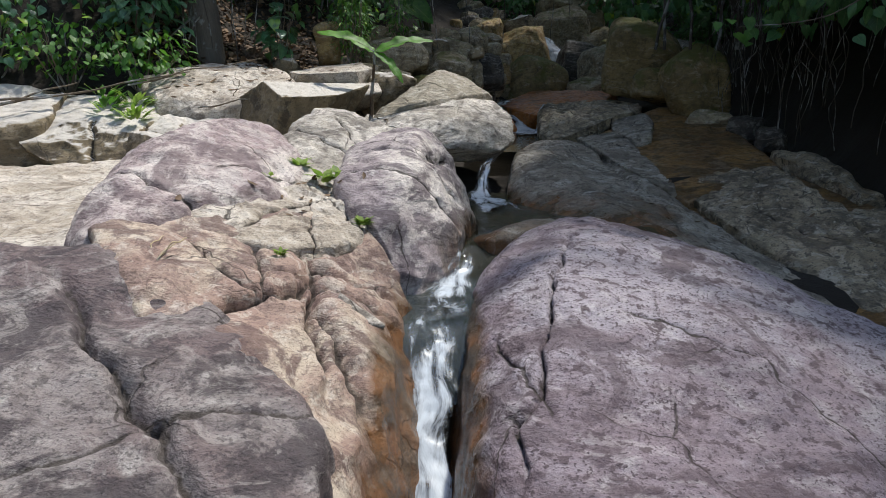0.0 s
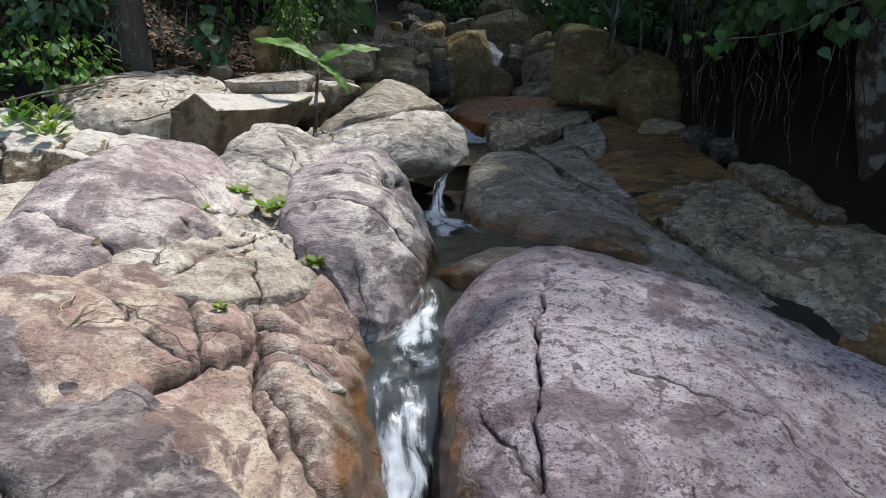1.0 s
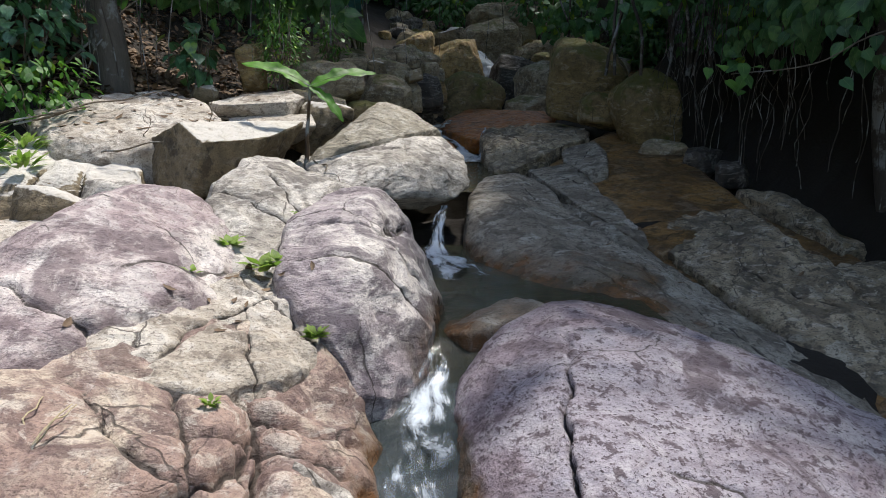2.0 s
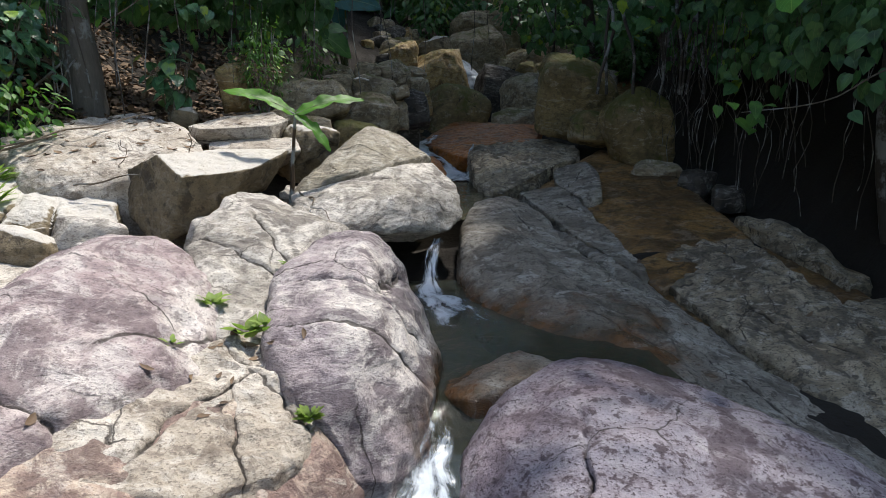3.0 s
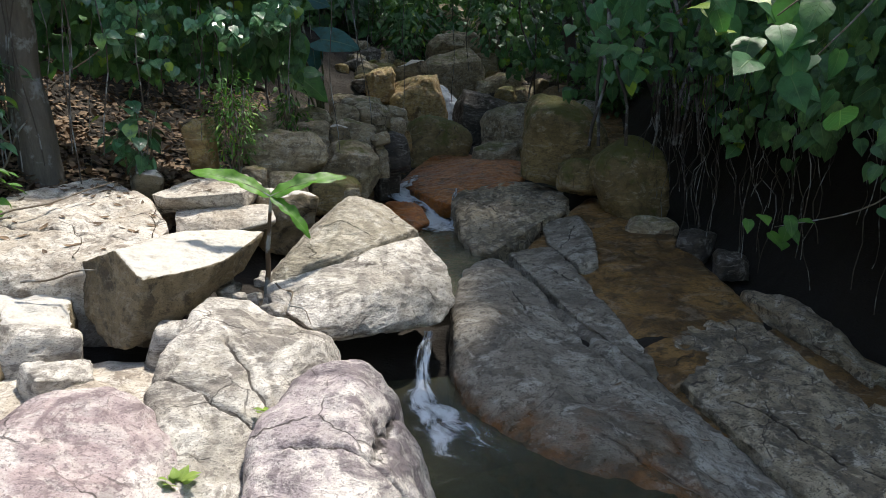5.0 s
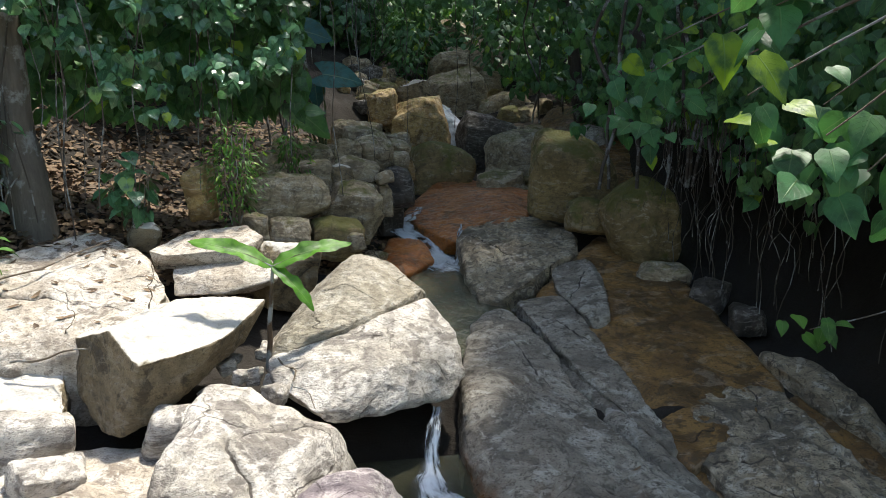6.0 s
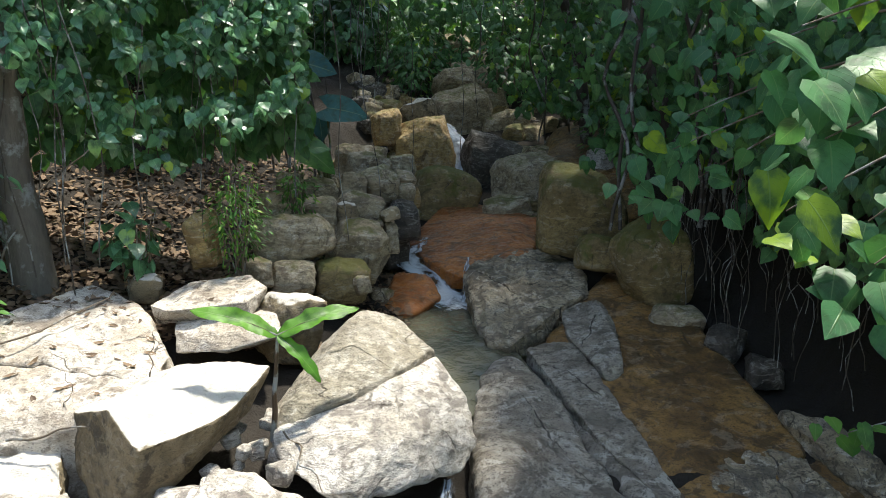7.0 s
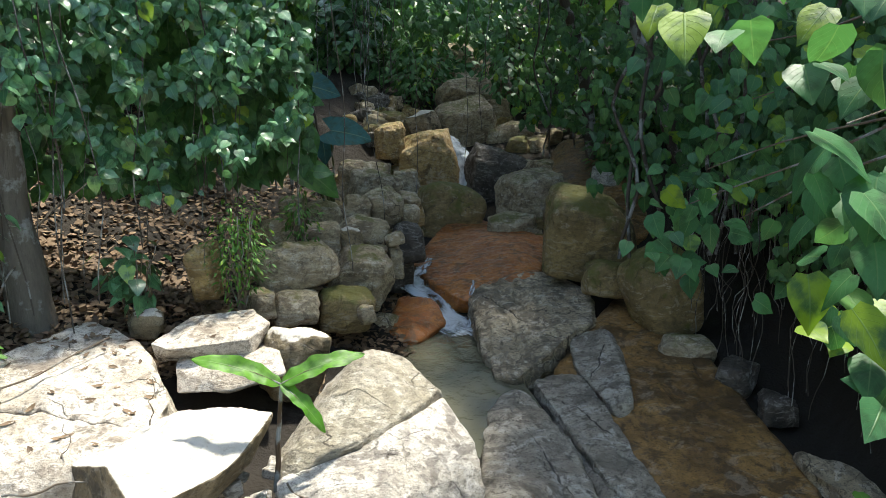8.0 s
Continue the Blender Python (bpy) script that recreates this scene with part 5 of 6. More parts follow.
def broad_leaf_tree():
    """The tree on the right bank whose boughs hang into the view."""
    rng = np.random.RandomState(11)
    foot = np.array((5.6, 5.4, -0.6))
    ob = thing("broad_leaf_tree", foot, "tree with large soft heart-shaped leaves on hanging boughs", "tree")
    fork = np.array((5.0, 5.7, 4.6))
    part("trunk", tubes_mesh("trunk", [(bend((0, 0, -0.4), fork - foot, 14, 0, 0.12, 3), np.linspace(0.16, 0.09, 14))], BARK, 10), ob)
    verts, faces, uv = SHAPES["heart"]
    me = mesh_of("leaf", verts, faces, LEAF_BIG, uv=uv)
    groups = (((1.45, 6.0, 4.25), 0.24, 9, 0.235), ((1.75, 6.1, 4.1), 0.26, 11, 0.24), ((1.65, 6.05, 3.8), 0.22, 6, 0.24), ((1.9, 6.3, 4.6), 0.38, 15, 0.23), ((1.3, 6.4, 4.95), 0.38, 16, 0.22), ((2.05, 6.1, 4.35), 0.32, 11, 0.24), ((1.0, 6.6, 5.15), 0.3, 10, 0.21),
              ((2.1, 6.2, 3.2), 0.2, 7, 0.24), ((2.3, 6.5, 3.35), 0.28, 10, 0.23), ((1.9, 6.6, 3.4), 0.22, 8, 0.21), ((2.45, 6.3, 3.0), 0.22, 7, 0.24), ((2.15, 6.9, 3.8), 0.25, 8, 0.21),
              ((2.15, 8.5, 3.55), 0.3, 24, 0.20), ((2.5, 8.7, 3.3), 0.3, 16, 0.20), ((2.3, 8.4, 3.85), 0.3, 14, 0.19),
              ((2.8, 9.0, 4.75), 0.5, 34, 0.18), ((3.3, 9.8, 4.3), 0.6, 38, 0.18), ((3.0, 8.0, 5.1), 0.6, 30, 0.19), ((2.2, 7.6, 5.2), 0.5, 26, 0.19))
    for k, (mid, spread, count, size) in enumerate(groups):
        mid = np.array(mid)
        bough = part("bough", tubes_mesh("bough", [(bend(fork - foot, mid + (0.0, 0, 0.1) - foot, 18, -0.35, 0.2, 20 + k), np.linspace(0.028, 0.004, 18))], TWIG, 6), ob, "slender grey-brown bough")
        for j in range(count):
            off = rng.normal(0, 1, 3) * (spread * 0.6, spread * 0.6, spread * 0.45)
            tip = (rng.normal(-0.15, 0.55), rng.normal(-0.35, 0.5), rng.normal(-0.65, 0.35))
            up = (rng.normal(-0.3, 0.35), rng.normal(-0.6, 0.35), rng.normal(0.8, 0.25))
            part("leaf", me, bough).matrix_basis = leaf_pose(mid + off - foot, tip, up, size * rng.uniform(0.6, 1.15))
    return ob


broad_leaf_tree()


def sprig():
    ob = thing("sprig", (3.3, 7.3, 1.75), "lone sprig of bright green leaves on a thin twig", "plant")
    part("twig", tubes_mesh("twig", [(bend((1.6, 0.1, 0.75), (-0.45, -0.2, 0.18), 14, 0.1, 0.08, 5), np.linspace(0.010, 0.004, 14))], TWIG, 5), ob)
    verts, faces, uv = SHAPES["heart"]
    me = mesh_of("leaf", verts, faces, LEAF_FERN, uv=uv)
    rng = random.Random(6)
    for k in range(9):
        at = (-0.45 + rng.uniform(-0.22, 0.25), -0.2 + rng.uniform(-0.1, 0.1), 0.16 + rng.uniform(-0.12, 0.12))
        part("leaf", me, ob).matrix_basis = leaf_pose(at, (rng.uniform(-0.8, 0.6), -0.4, rng.uniform(-0.6, 0.2)), (0, -0.6, 1), rng.uniform(0.10, 0.16))
    return ob


sprig()


def shrub_form(name, label, category, kind, count, radius, height, size, material, seed):
    """A bush: stems from one foot and a loose cloud of leaves."""
    rng = np.random.RandomState(seed)
    ob = thing(name, (0, 0, 0), label, category)
    lines = []
    for k in range(9):
        a, r = rng.uniform(0, 6.28), rng.uniform(0.3, 0.9) * radius
        lines.append((bend((0, 0, -0.3), (math.cos(a) * r, math.sin(a) * r, height * rng.uniform(0.6, 1.0)), 9, 0, 0.1, seed + k), np.linspace(0.018, 0.005, 9)))
    for line in lines:
        part("stem", tubes_mesh("stem", [line], TWIG, 5), ob)
    p = unit_rows(rng.normal(size=(count, 3))) * (rng.uniform(0.15, 1, count) ** 0.5)[:, None]
    p *= 1 + 0.35 * fbm(p * 2.2 + seed, 2, seed)[:, None]
    p = p * (radius, radius, height * 0.55) + (0, 0, height * 0.55)
    tips = np.stack([p[:, 0] / radius + rng.normal(0, 0.4, count), p[:, 1] / radius + rng.normal(0, 0.4, count), rng.normal(-0.55, 0.35, count)], 1)
    ups = np.stack([0.5 * p[:, 0] / radius + rng.normal(0, 0.3, count), 0.5 * p[:, 1] / radius + rng.normal(0, 0.3, count), rng.normal(0.9, 0.2, count)], 1)
    part("foliage", foliage_mesh("foliage", kind, p, tips, ups, rng.uniform(0.6, 1.2, count) * size, material), ob, "", "stuff")
    return ob


def scatter(ob, spots, seed, spin=360):
    rng = random.Random(seed)
    for n, (x, y, s) in enumerate(spots):
        z = float(ground_height(np.array([x]), np.array([y]))[0]) - 0.05
        m = pose(x, y, z, rng.uniform(-8, 8), rng.uniform(-8, 8), rng.uniform(0, spin)) @ Matrix.Scale(s, 4)
        if n == 0:
            ob.matrix_basis = m
        else:
            c = copy_thing(ob, m)
            c.scale = (s, s, s)


rng0 = random.Random(8)
bank = [(rng0.uniform(7.4, 11.0), rng0.uniform(9.5, 28), rng0.uniform(0.7, 1.4)) for _ in range(30)]
back = [(rng0.uniform(-5, 13), rng0.uniform(30, 42), rng0.uniform(1.0, 2.2)) for _ in range(30)]
left = [(rng0.uniform(-9, -2.2), rng0.uniform(14.5, 30), rng0.uniform(0.8, 1.6)) for _ in range(24)]
scatter(shrub_form("shrub", "dark green undergrowth bush on the shaded bank", "shrub", "heart", 420, 0.95, 1.5, 0.19, LEAF_WOOD, 31), bank[:15] + back[:12], 1)
scatter(shrub_form("shrub", "loose green undergrowth bush with pointed leaves", "shrub", "oval", 520, 1.0, 1.7, 0.20, LEAF_WOOD, 37), bank[15:] + back[12:22] + left[:8], 2)
scatter(shrub_form("shrub", "broad-leaved bush in the forest shade", "shrub", "heart", 380, 1.0, 1.9, 0.26, LEAF_VINE, 41), left[8:] + back[22:], 3)


def tree_form(name, label, seed, tall, crown, count, size, lean=(0.3, 0.3), low=0.6):
    rng = np.random.RandomState(seed)
    ob = thing(name, (0, 0, 0), label, "tree")
    top = np.array((*lean, tall))
    part("trunk", tubes_mesh("trunk", [(bend((0, 0, -0.6), top, 18, 0, 0.3, seed), np.linspace(0.19, 0.06, 18))], BARK, 10), ob)
    lines, mids = [], []
    for k in range(12):
        a = rng.uniform(0, 6.28)
        h = rng.uniform(low, 1.0)
        end = top * h + np.array((math.cos(a), math.sin(a), rng.uniform(0.0, 0.5))) * crown * rng.uniform(0.5, 0.95)
        lines.append((bend(top * (h - 0.12), end, 10, -0.2, 0.2, seed + k), np.linspace(0.06, 0.015, 10)))
        mids.append(end)
        mids.append((end + top * h) / 2)
    for line in lines:
        part("limb", tubes_mesh("limb", [line], BARK, 6), ob)
    mids = np.array(mids)
    p = mids[rng.randint(0, len(mids), count)] + rng.normal(0, 1, (count, 3)) * (crown * 0.24, crown * 0.24, crown * 0.16)
    tips = rng.normal(0, 0.6, (count, 3)) + (0, 0, -0.5)
    ups = rng.normal(0, 0.35, (count, 3)) + (0, 0, 1)
    part("crown", foliage_mesh("crown", "oval", p, tips, ups, rng.uniform(0.6, 1.2, count) * size, LEAF_WOOD), ob, "", "stuff")
    return ob


# Unseen crowns added for shade; the last five trees, out of view, cut skylight.
scatter(tree_form("forest_tree", "tall forest tree with an unseen crown added to shade the stream", 51, 10.5, 3.0, 2200, 0.5),
        [(8.0, 4.6, 1.0), (8.6, 10.4, 1.0), (8.4, 15.6, 1.0), (9.8, 20.5, 1.1), (-3.4, 22.5, 1.0), (2.4, 36.0, 1.2), (9.8, 28.0, 1.1), (-7.5, 18.0, 1.1), (-1.0, 29.0, 1.1), (9.5, -3.5, 1.1), (12.0, 1.5, 1.2), (10.0, -11.0, 1.4), (-12.5, -9.0, 1.4), (1.0, -17.0, 1.4)], 5)
# Leaning trees, also added to shade, with crowns above the view.
scatter(tree_form("forest_tree", "leaning forest tree with a wide unseen crown added for shade", 57, 10.5, 2.7, 2400, 0.5, (-2.9, 0.6)),
        [(9.8, 13.8, 1.0), (7.8, 18.5, 1.1), (7.6, 23.0, 1.1), (-5.5, 27.0, 1.2), (13.0, 34.0, 1.3)], 6, 0)


def shade_tree(label, foot, low, high, z, count, size, seed):
    """A tree added for shade: its flat crown, unseen above the stream, spreads between the corners low and high (x, y).
    """
    rng = np.random.RandomState(seed)
    ob = thing("forest_tree", foot, label, "tree")
    foot, low, high = np.array(foot), np.array(low), np.array(high)
    hub = np.array((*((low + high) / 2 * 0.5 + foot[:2] * 0.5), z - 1.2))
    part("trunk", tubes_mesh("trunk", [(bend((0, 0, -0.6), hub - foot, 18, 0, 0.3, seed), np.linspace(0.2, 0.1, 18))], BARK, 10), ob)
    for k in range(14):
        end = np.array((*(low + (high - low) * rng.uniform(0.05, 0.95, 2)), z + rng.uniform(-0.3, 0.3)))
        part("limb", tubes_mesh("limb", [(bend(hub - foot, end - foot, 14, -0.3, 0.3, seed + k), np.linspace(0.07, 0.012, 14))], BARK, 6), ob)
    p = np.concatenate([low + (high - low) * rng.uniform(0, 1, (count, 2)), z + rng.normal(0, 0.35, (count, 1))], 1)
    p[:, :2] += 0.35 * np.stack([fbm(p * 0.8, 2, seed), fbm(p * 0.8, 2, seed + 3)], 1)
    tips = rng.normal(0, 0.6, (count, 3)) + (0, 0, -0.3)
    part("crown", foliage_mesh("crown", "oval", p - foot, tips, rng.normal(0, 0.35, (count, 3)) + (0, 0, 1), rng.uniform(0.6, 1.2, count) * size, LEAF_WOOD), ob, "", "stuff")
    return ob


# Unseen crowns, laid out to keep sun off the right bank and upper stream.
shade_tree("slanting forest tree with an unseen crown added to shade the pool", (6.3, 7.0, 0.4), (4.0, 11.2), (6.9, 17.2), 10.0, 2300, 0.34, 59)
shade_tree("wide forest tree with an unseen crown added to shade the dark bank", (7.0, 8.6, 0.8), (6.0, 7.6), (10.0, 17.2), 9.6, 4800, 0.34, 60)
shade_tree("slender forest tree with an unseen crown added to shade the lower pool", (5.9, 8.6, 0.3), (3.0, 8.8), (6.2, 12.2), 10.2, 1800, 0.34, 65)
shade_tree("spreading forest tree with an unseen crown added to shade the brown stones", (-6.2, 18.6, 3.0), (1.0, 18.4), (4.6, 26.0), 10.5, 380, 0.36, 62)
shade_tree("spreading forest tree with an unseen crown added to shade the upper stream", (8.8, 17.5, 2.0), (4.3, 16.2), (9.2, 26.2), 10.8, 750, 0.36, 63)


def hanging_mass(name, label, base, spread, count, size, material, seed, kind="heart"):
    """A sheet of leaves that closes the forest behind the stream; spread: half widths along x, y, z."""
    rng = np.random.RandomState(seed)
    ob = thing(name, base, label, "shrub")
    p = rng.uniform(-1, 1, (count, 3)) * spread
    p += np.stack([0 * p[:, 0], 1.2 * fbm(p * 0.35 + seed, 2, seed), 0.8 * fbm(p * 0.5 + seed, 2, seed + 2)], 1)
    p = p[fbm(p * 0.55 + seed, 2, seed + 4) > -0.22]
    n = len(p)
    tips = rng.normal(0, 0.4, (n, 3)) + (0, -0.35, -0.75)
    ups = rng.normal(0, 0.35, (n, 3)) + (0, -0.7, 0.7)
    part("foliage", foliage_mesh("foliage", kind, p, tips, ups, rng.uniform(0.6, 1.2, n) * size, material), ob, "", "stuff")
    for k in range(10):
        x = rng.uniform(-1, 1) * spread[0]
        part("stem", tubes_mesh("stem", [(bend((x, 0, spread[2] + 1), (x + rng.uniform(-0.6, 0.6), 0, -spread[2] - 1.0), 16, 0, 0.5, seed + k), 0.03)], BARK, 5), ob)
    return ob


hanging_mass("undergrowth", "dark leafy undergrowth behind the upper rocks", (3.0, 33.5, 7.6), (6.5, 1.6, 2.0), 3000, 0.34, LEAF_WOOD, 81)
hanging_mass("undergrowth", "leafy bushes hanging over the dark bank", (5.6, 13.5, 4.6), (1.5, 3.0, 1.5), 1500, 0.24, LEAF_WOOD, 89)
hanging_mass("undergrowth", "green undergrowth above the right of the stream", (8.6, 24.5, 5.4), (2.6, 4.0, 1.6), 2600, 0.30, LEAF_WOOD, 83)
hanging_mass("undergrowth", "shaded undergrowth on the left slope", (-3.6, 21.0, 5.6), (2.8, 4.5, 2.4), 3000, 0.26, LEAF_WOOD, 85, "oval")
hanging_mass("undergrowth", "dark undergrowth closing the valley", (4.0, 44.0, 13.0), (16.0, 2.0, 5.0), 3600, 0.7, LEAF_WOOD, 87)


def thicket():
    """The overhanging mass of leaves above the dark right bank."""
    rng = np.random.RandomState(77)
    base = np.array((6.2, 10.5, 1.2))
    ob = thing("thicket", base, "dense overhanging thicket above a dark undercut bank", "shrub")
    n = 4200
    y = rng.uniform(5.8, 17.5, n)
    lip = 4.55 + 0.28 * (y - 9) * (y > 9) + 0.5 * fbm(np.stack([y * 0.6, 0 * y, 0 * y], 1), 2, 3)
    x = lip + 3.4 * rng.uniform(0, 1, n) ** 1.4
    z = 2.3 + 0.09 * (y - 9) + 0.55 * (x - lip) + rng.uniform(0, 1, n) ** 1.3 * 2.6 + 0.6 * fbm(np.stack([x, y, 0 * x], 1) * 0.7, 2, 9)
    p = np.stack([x, y, z], 1)
    tips = np.stack([rng.normal(-0.3, 0.4, n), rng.normal(-0.2, 0.4, n), rng.normal(-0.8, 0.3, n)], 1)
    ups = np.stack([rng.normal(-0.6, 0.35, n), rng.normal(-0.4, 0.35, n), rng.normal(0.8, 0.25, n)], 1)
    part("foliage", foliage_mesh("foliage", "heart", p - base, tips, ups, rng.uniform(0.14, 0.27, n), LEAF_WOOD), ob, "", "stuff")
    for k in range(75):
        yy = rng.uniform(6.5, 16) if k < 35 else rng.uniform(10.8, 14.2)
        xx = 4.9 + 0.28 * max(0, yy - 9) + rng.uniform(0, 0.9) if k < 35 else 5.0 + rng.uniform(0, 0.7)
        part("hanging_root", tubes_mesh("hanging_root", [(bend((xx, yy, 3.2), (xx + rng.uniform(-0.3, 0.2), yy + rng.uniform(-0.2, 0.2), rng.uniform(0.5, 1.6)), 14, 0, 0.25, k), 0.007)], BARK, 4), ob, "thin brown hanging root").location = -base
    return ob


thicket()


def old_tree():
    foot = (-4.0, 12.6, 1.6)
    ob = thing("old_tree", foot, "grey lichen-spotted tree trunk wrapped in hanging roots", "tree")
    part("trunk", tubes_mesh("trunk", [(bend((0, 0, -0.5), (-0.25, -0.3, 7.0), 24, 0, 0.15, 6), 0.19 + 0.16 * np.exp(-np.arange(24) / 4.0) + 0.015 * np.sin(np.arange(24) * 1.7))], LICHENED, 14), ob)
    rng = random.Random(3)
    for k in range(9):
        x = rng.uniform(-0.5, 1.2)
        part("hanging_root", tubes_mesh("hanging_root", [(bend((x, -0.3, 6.5), (x + rng.uniform(-0.3, 0.3), -0.5, rng.uniform(0.1, 0.8)), 18, 0, 0.35, 30 + k), 0.009)], BARK, 5), ob, "thin dark hanging root")
    return ob


old_tree()


# ---- what lies and grows on the stones ----
def fallen_leaves():
    verts, faces, uv = SHAPES["lance"]
    curled = verts * (1.3, 1, 1)
    curled[:, 2] += 2.4 * verts[:, 0] ** 2 + 0.7 * (verts[:, 1] - 0.5) ** 2
    curled[:, 0] += 0.35 * (verts[:, 1] - 0.5) ** 2
    me = mesh_of("dead_leaf", curled - (0, 0.5, 0.02), faces, DRY, uv=uv)
    for place, normal, turn, size in FALLEN:
        up = Vector(normal)
        ob = new("dead_leaf", me)
        ob.matrix_basis = leaf_pose(place + up * 0.005, Vector((math.cos(turn), math.sin(turn), 0)) - up * (math.cos(turn) * up.x + math.sin(turn) * up.y), up, size)
        tagged(ob, "curled dry brown leaf fallen on the rock", "leaf", "dead leaves on the rocks")


fallen_leaves()


def tuft(place, kind, count, size, seed, label, material=LEAF_WEED):
    rng = random.Random(seed)
    ob = thing("weed", place, label, "plant", "weeds in the rock cracks")
    verts, faces, uv = SHAPES[kind]
    me = mesh_of("leaf", verts, faces, material, uv=uv)
    for k in range(count):
        a = rng.uniform(0, 6.28)
        lift = rng.uniform(0.1, 1.3)
        at = (0.35 * size * math.cos(a), 0.35 * size * math.sin(a), rng.uniform(0.0, 0.5) * size)
        part("leaf", me, ob).matrix_basis = leaf_pose(at, (math.cos(a), math.sin(a), lift), (-math.cos(a) * lift, -math.sin(a) * lift, 1), size * rng.uniform(0.6, 1.1))
    return ob


for n, (place, normal) in enumerate(TUFTS):
    kind, count, size = (("heart", 12, 0.10), ("heart", 16, 0.12), ("oval", 60, 0.07), ("heart", 8, 0.08), ("oval", 7, 0.06), ("oval", 26, 0.05), ("heart", 8, 0.08))[n]
    tuft(place, kind, count, size, 30 + n, "small bright green weed sprouting from a rock crack")


for n, (place, normal) in enumerate(GRASS):
    tuft(place, "lance", 26, 0.26, 70 + n, "tuft of pale green grass on the broken ledge", LEAF_WEED if n % 2 else LEAF_FERN)


def litter():
    rng = np.random.RandomState(19)
    n = 16000
    x, y = rng.uniform(-5.4, -0.6, n), 12.0 + 2.6 * rng.uniform(0, 1, n) ** 1.3
    x[6000:], y[6000:] = rng.uniform(-6.5, 1.6, n - 6000), 13.6 + 11 * rng.uniform(0, 1, n - 6000) ** 1.6
    y += 0.35 * (x + 3.0) * (x > -3.0) * 0.6
    z = ground_height(x, y) + rng.uniform(0.0, 0.10, n)
    p = np.stack([x, y, z], 1)
    tips = np.stack([rng.normal(0, 1, n), rng.normal(0, 1, n), rng.normal(0, 0.35, n)], 1)
    ups = rng.normal(0, 0.4, (n, 3)) + (0, -0.2, 1)
    base = np.array((-2.6, 13.0, 1.9))
    thing("leaf_litter", base, "thick brown litter of dead leaves on the bank", "litter", kind="stuff", data=foliage_mesh("leaf_litter", "oval", p - base, tips, ups, rng.uniform(0.07, 0.17, n), DRY))


litter()


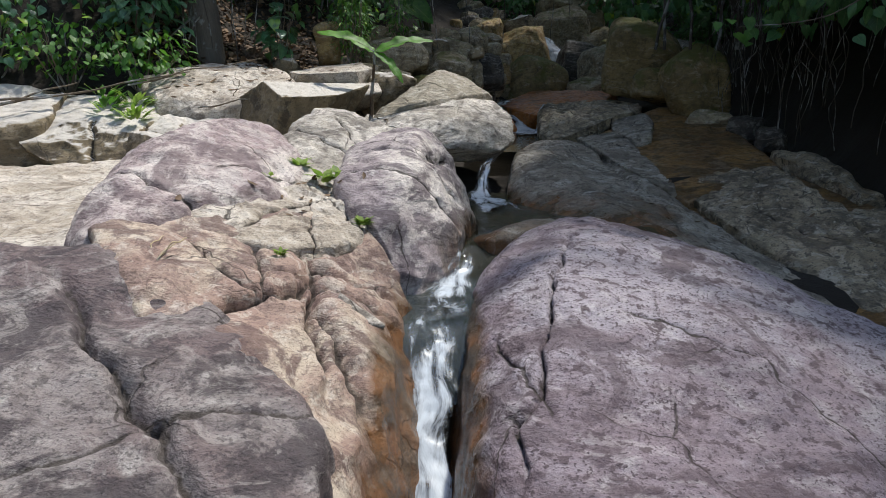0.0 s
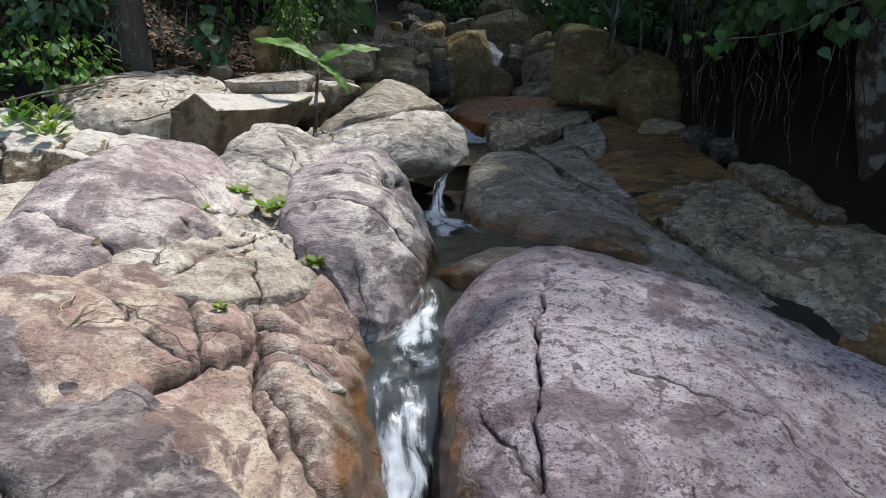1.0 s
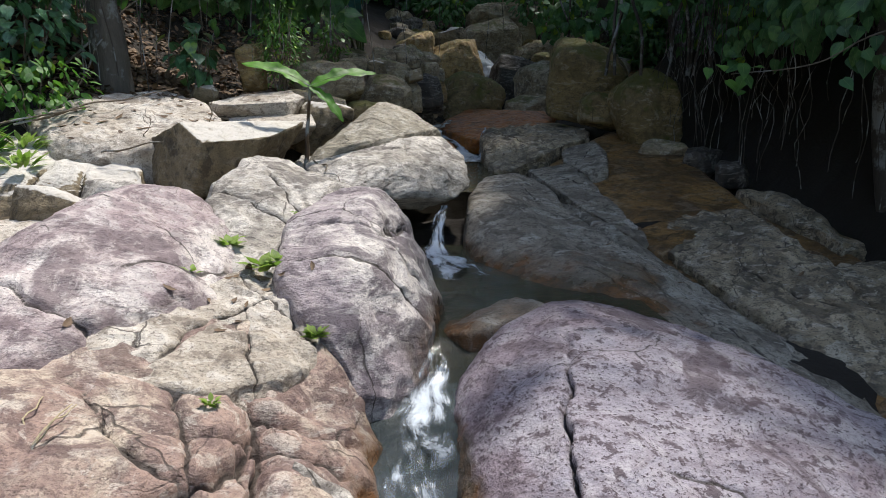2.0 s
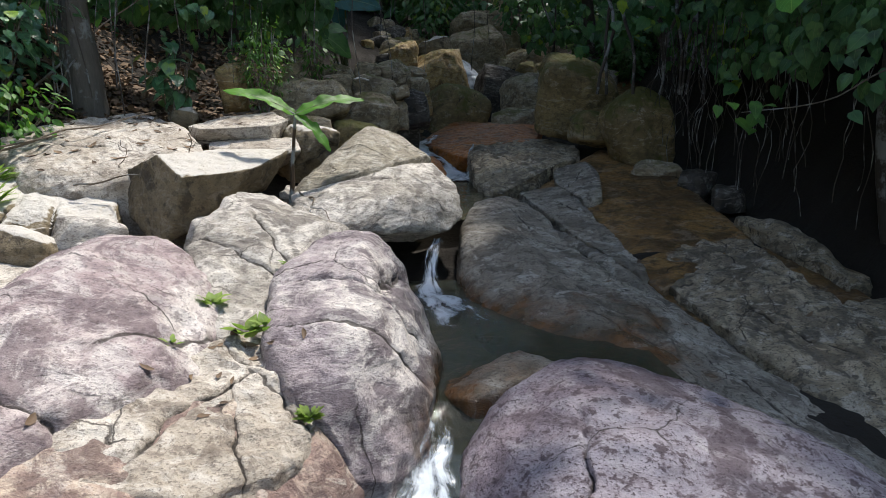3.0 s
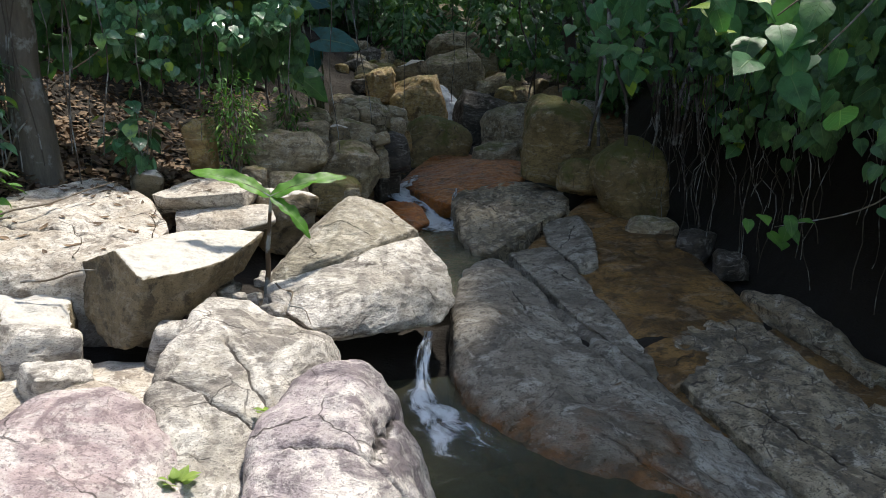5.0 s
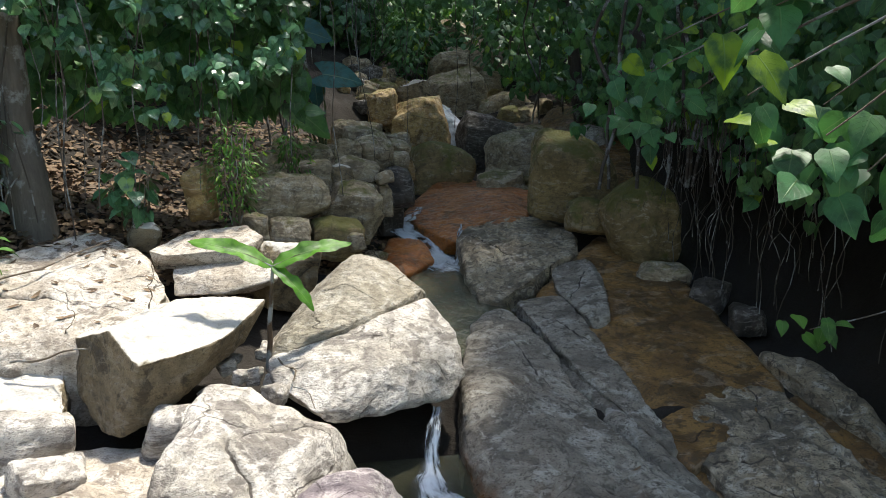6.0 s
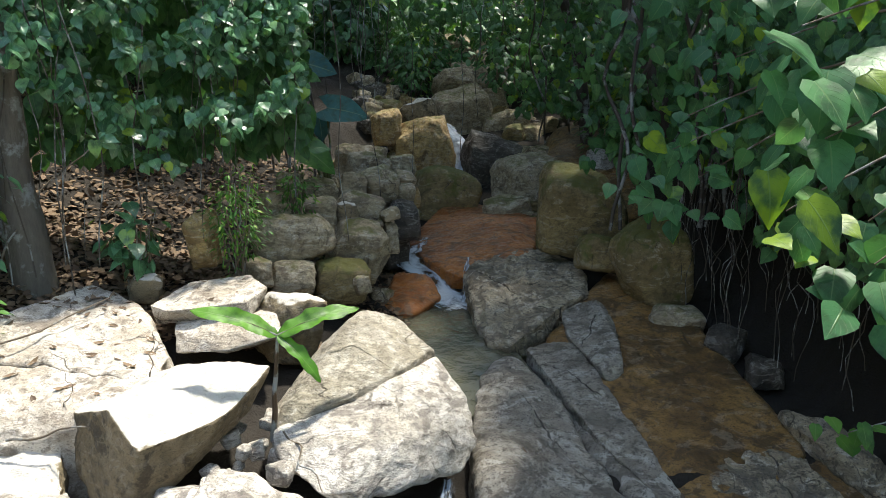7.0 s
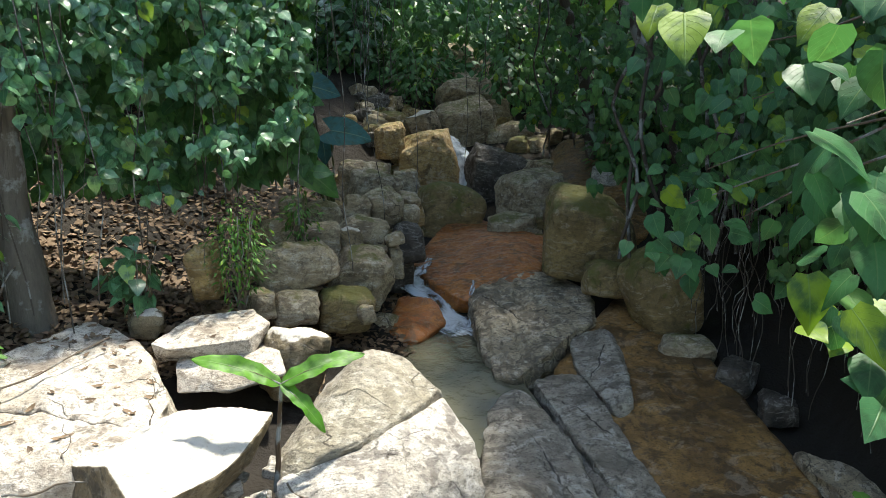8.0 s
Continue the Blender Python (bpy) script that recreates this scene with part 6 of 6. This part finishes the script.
def sticks():
    rng = random.Random(23)
    for k, (a, b, r) in enumerate((((-4.4, 10.1, 1.42), (-2.9, 11.7, 1.86), 0.016), ((-5.8, 9.3, 1.15), (-3.7, 10.6, 1.62), 0.022), ((-3.3, 9.7, 1.12), (-2.5, 9.6, 1.22), 0.014), ((-4.6, 12.0, 2.1), (-3.3, 13.4, 3.6), 0.02),
                                   ((-4.2, 11.7, 1.9), (-4.0, 12.9, 3.1), 0.016), ((-2.2, 10.3, 1.4), (-2.15, 10.35, 1.85), 0.008), ((-2.9, 10.0, 1.2), (-2.86, 10.02, 1.6), 0.007), ((-0.9, 9.7, 1.0), (-0.55, 8.9, 0.8), 0.011),
                                   ((-6.6, 8.9, 0.95), (-4.9, 9.5, 1.3), 0.03), ((-6.3, 8.7, 0.9), (-5.0, 9.9, 1.45), 0.024))):
        thing("stick", a, "dry bare grey-brown stick on the rocks", "stick", "dry sticks on the bank", data=tubes_mesh("stick", [(bend((0, 0, 0), np.array(b) - np.array(a), 14, -0.03, 0.10, 50 + k), np.linspace(r, r * 0.4, 14))], TWIG, 6))
    for k in range(12):
        x, y = rng.uniform(-1.2, 4.2), rng.uniform(17.5, 24)
        thing("liana", (x, y, 9.5), "thin hanging liana in the forest shade", "liana", "lianas above the stream", data=tubes_mesh("liana", [(bend((0, 0, 0), (rng.uniform(-0.3, 0.3), rng.uniform(-0.3, 0.3), -rng.uniform(4.5, 6.8)), 20, 0, 0.4, 70 + k), 0.009)], BARK, 5))
    for k, (x, y, z) in enumerate(((-0.35, 13.4, 2.1), (0.35, 16.0, 1.6), (1.3, 18.9, 2.4))):
        thing("liana", (x, y, 8.5), "thin pale liana hanging to the stones", "liana", "lianas above the stream", data=tubes_mesh("liana", [(bend((0, 0, 0), (0.25, 0.0, z - 8.5), 24, 0, 0.35, 90 + k), 0.007)], BARK, 5))


sticks()


def dry_stalks():
    for k, (a, b) in enumerate((((-1.68, 3.8, 0.26), (-1.72, 4.25, 0.42)), ((-1.64, 3.82, 0.26), (-1.52, 4.1, 0.44)), ((-1.66, 3.85, 0.27), (-1.58, 4.2, 0.40)))):
        thing("dry_stalk", a, "thin pale dry grass stalk on the boulder", "stalk", "dry stalks on the boulder", data=tubes_mesh("dry_stalk", [(bend((0, 0, 0.03), np.array(b) - np.array(a) + (0, 0, 0.03), 12, -0.04, 0.06, 120 + k), np.linspace(0.006, 0.003, 12))], STRAW, 5))


dry_stalks()


def herb(place, label, kind, count, radius, height, size, material, seed):
    ob = shrub_form("herb", label, "plant", kind, count, radius, height, size, material, seed)
    ob.location = place
    return ob


herb((-2.85, 12.7, 1.9), "low broad-leaved plant on the littered bank", "heart", 50, 0.40, 0.9, 0.24, LEAF_VINE, 61)
herb((-1.6, 13.0, 1.85), "feathery bright green herb beside brown stones", "lance", 900, 0.42, 1.25, 0.085, LEAF_FERN, 63)
herb((-0.85, 14.6, 2.2), "feathery bright green herb among stones", "lance", 200, 0.3, 0.9, 0.12, LEAF_FERN, 64)
herb((-4.5, 10.9, 1.45), "green weeds at the foot of the bank", "oval", 300, 0.75, 0.8, 0.14, LEAF_FERN, 65)
herb((-5.6, 10.8, 1.5), "tangled green weeds on the ledge", "oval", 320, 0.9, 0.9, 0.14, LEAF_FERN, 66)
herb((-6.8, 10.9, 1.6), "weedy green bush on the ledge", "heart", 320, 1.0, 1.3, 0.15, LEAF_VINE, 67)
herb((-5.0, 12.0, 2.0), "dark vine-covered bush on the bank", "heart", 420, 1.0, 1.7, 0.18, LEAF_VINE, 68)
herb((-6.4, 12.4, 2.4), "dark leafy bush on the bank", "heart", 420, 1.1, 2.0, 0.18, LEAF_VINE, 69)
herb((-8.0, 12.0, 2.8), "dark leafy bush on the slope", "heart", 420, 1.2, 2.2, 0.18, LEAF_VINE, 70)
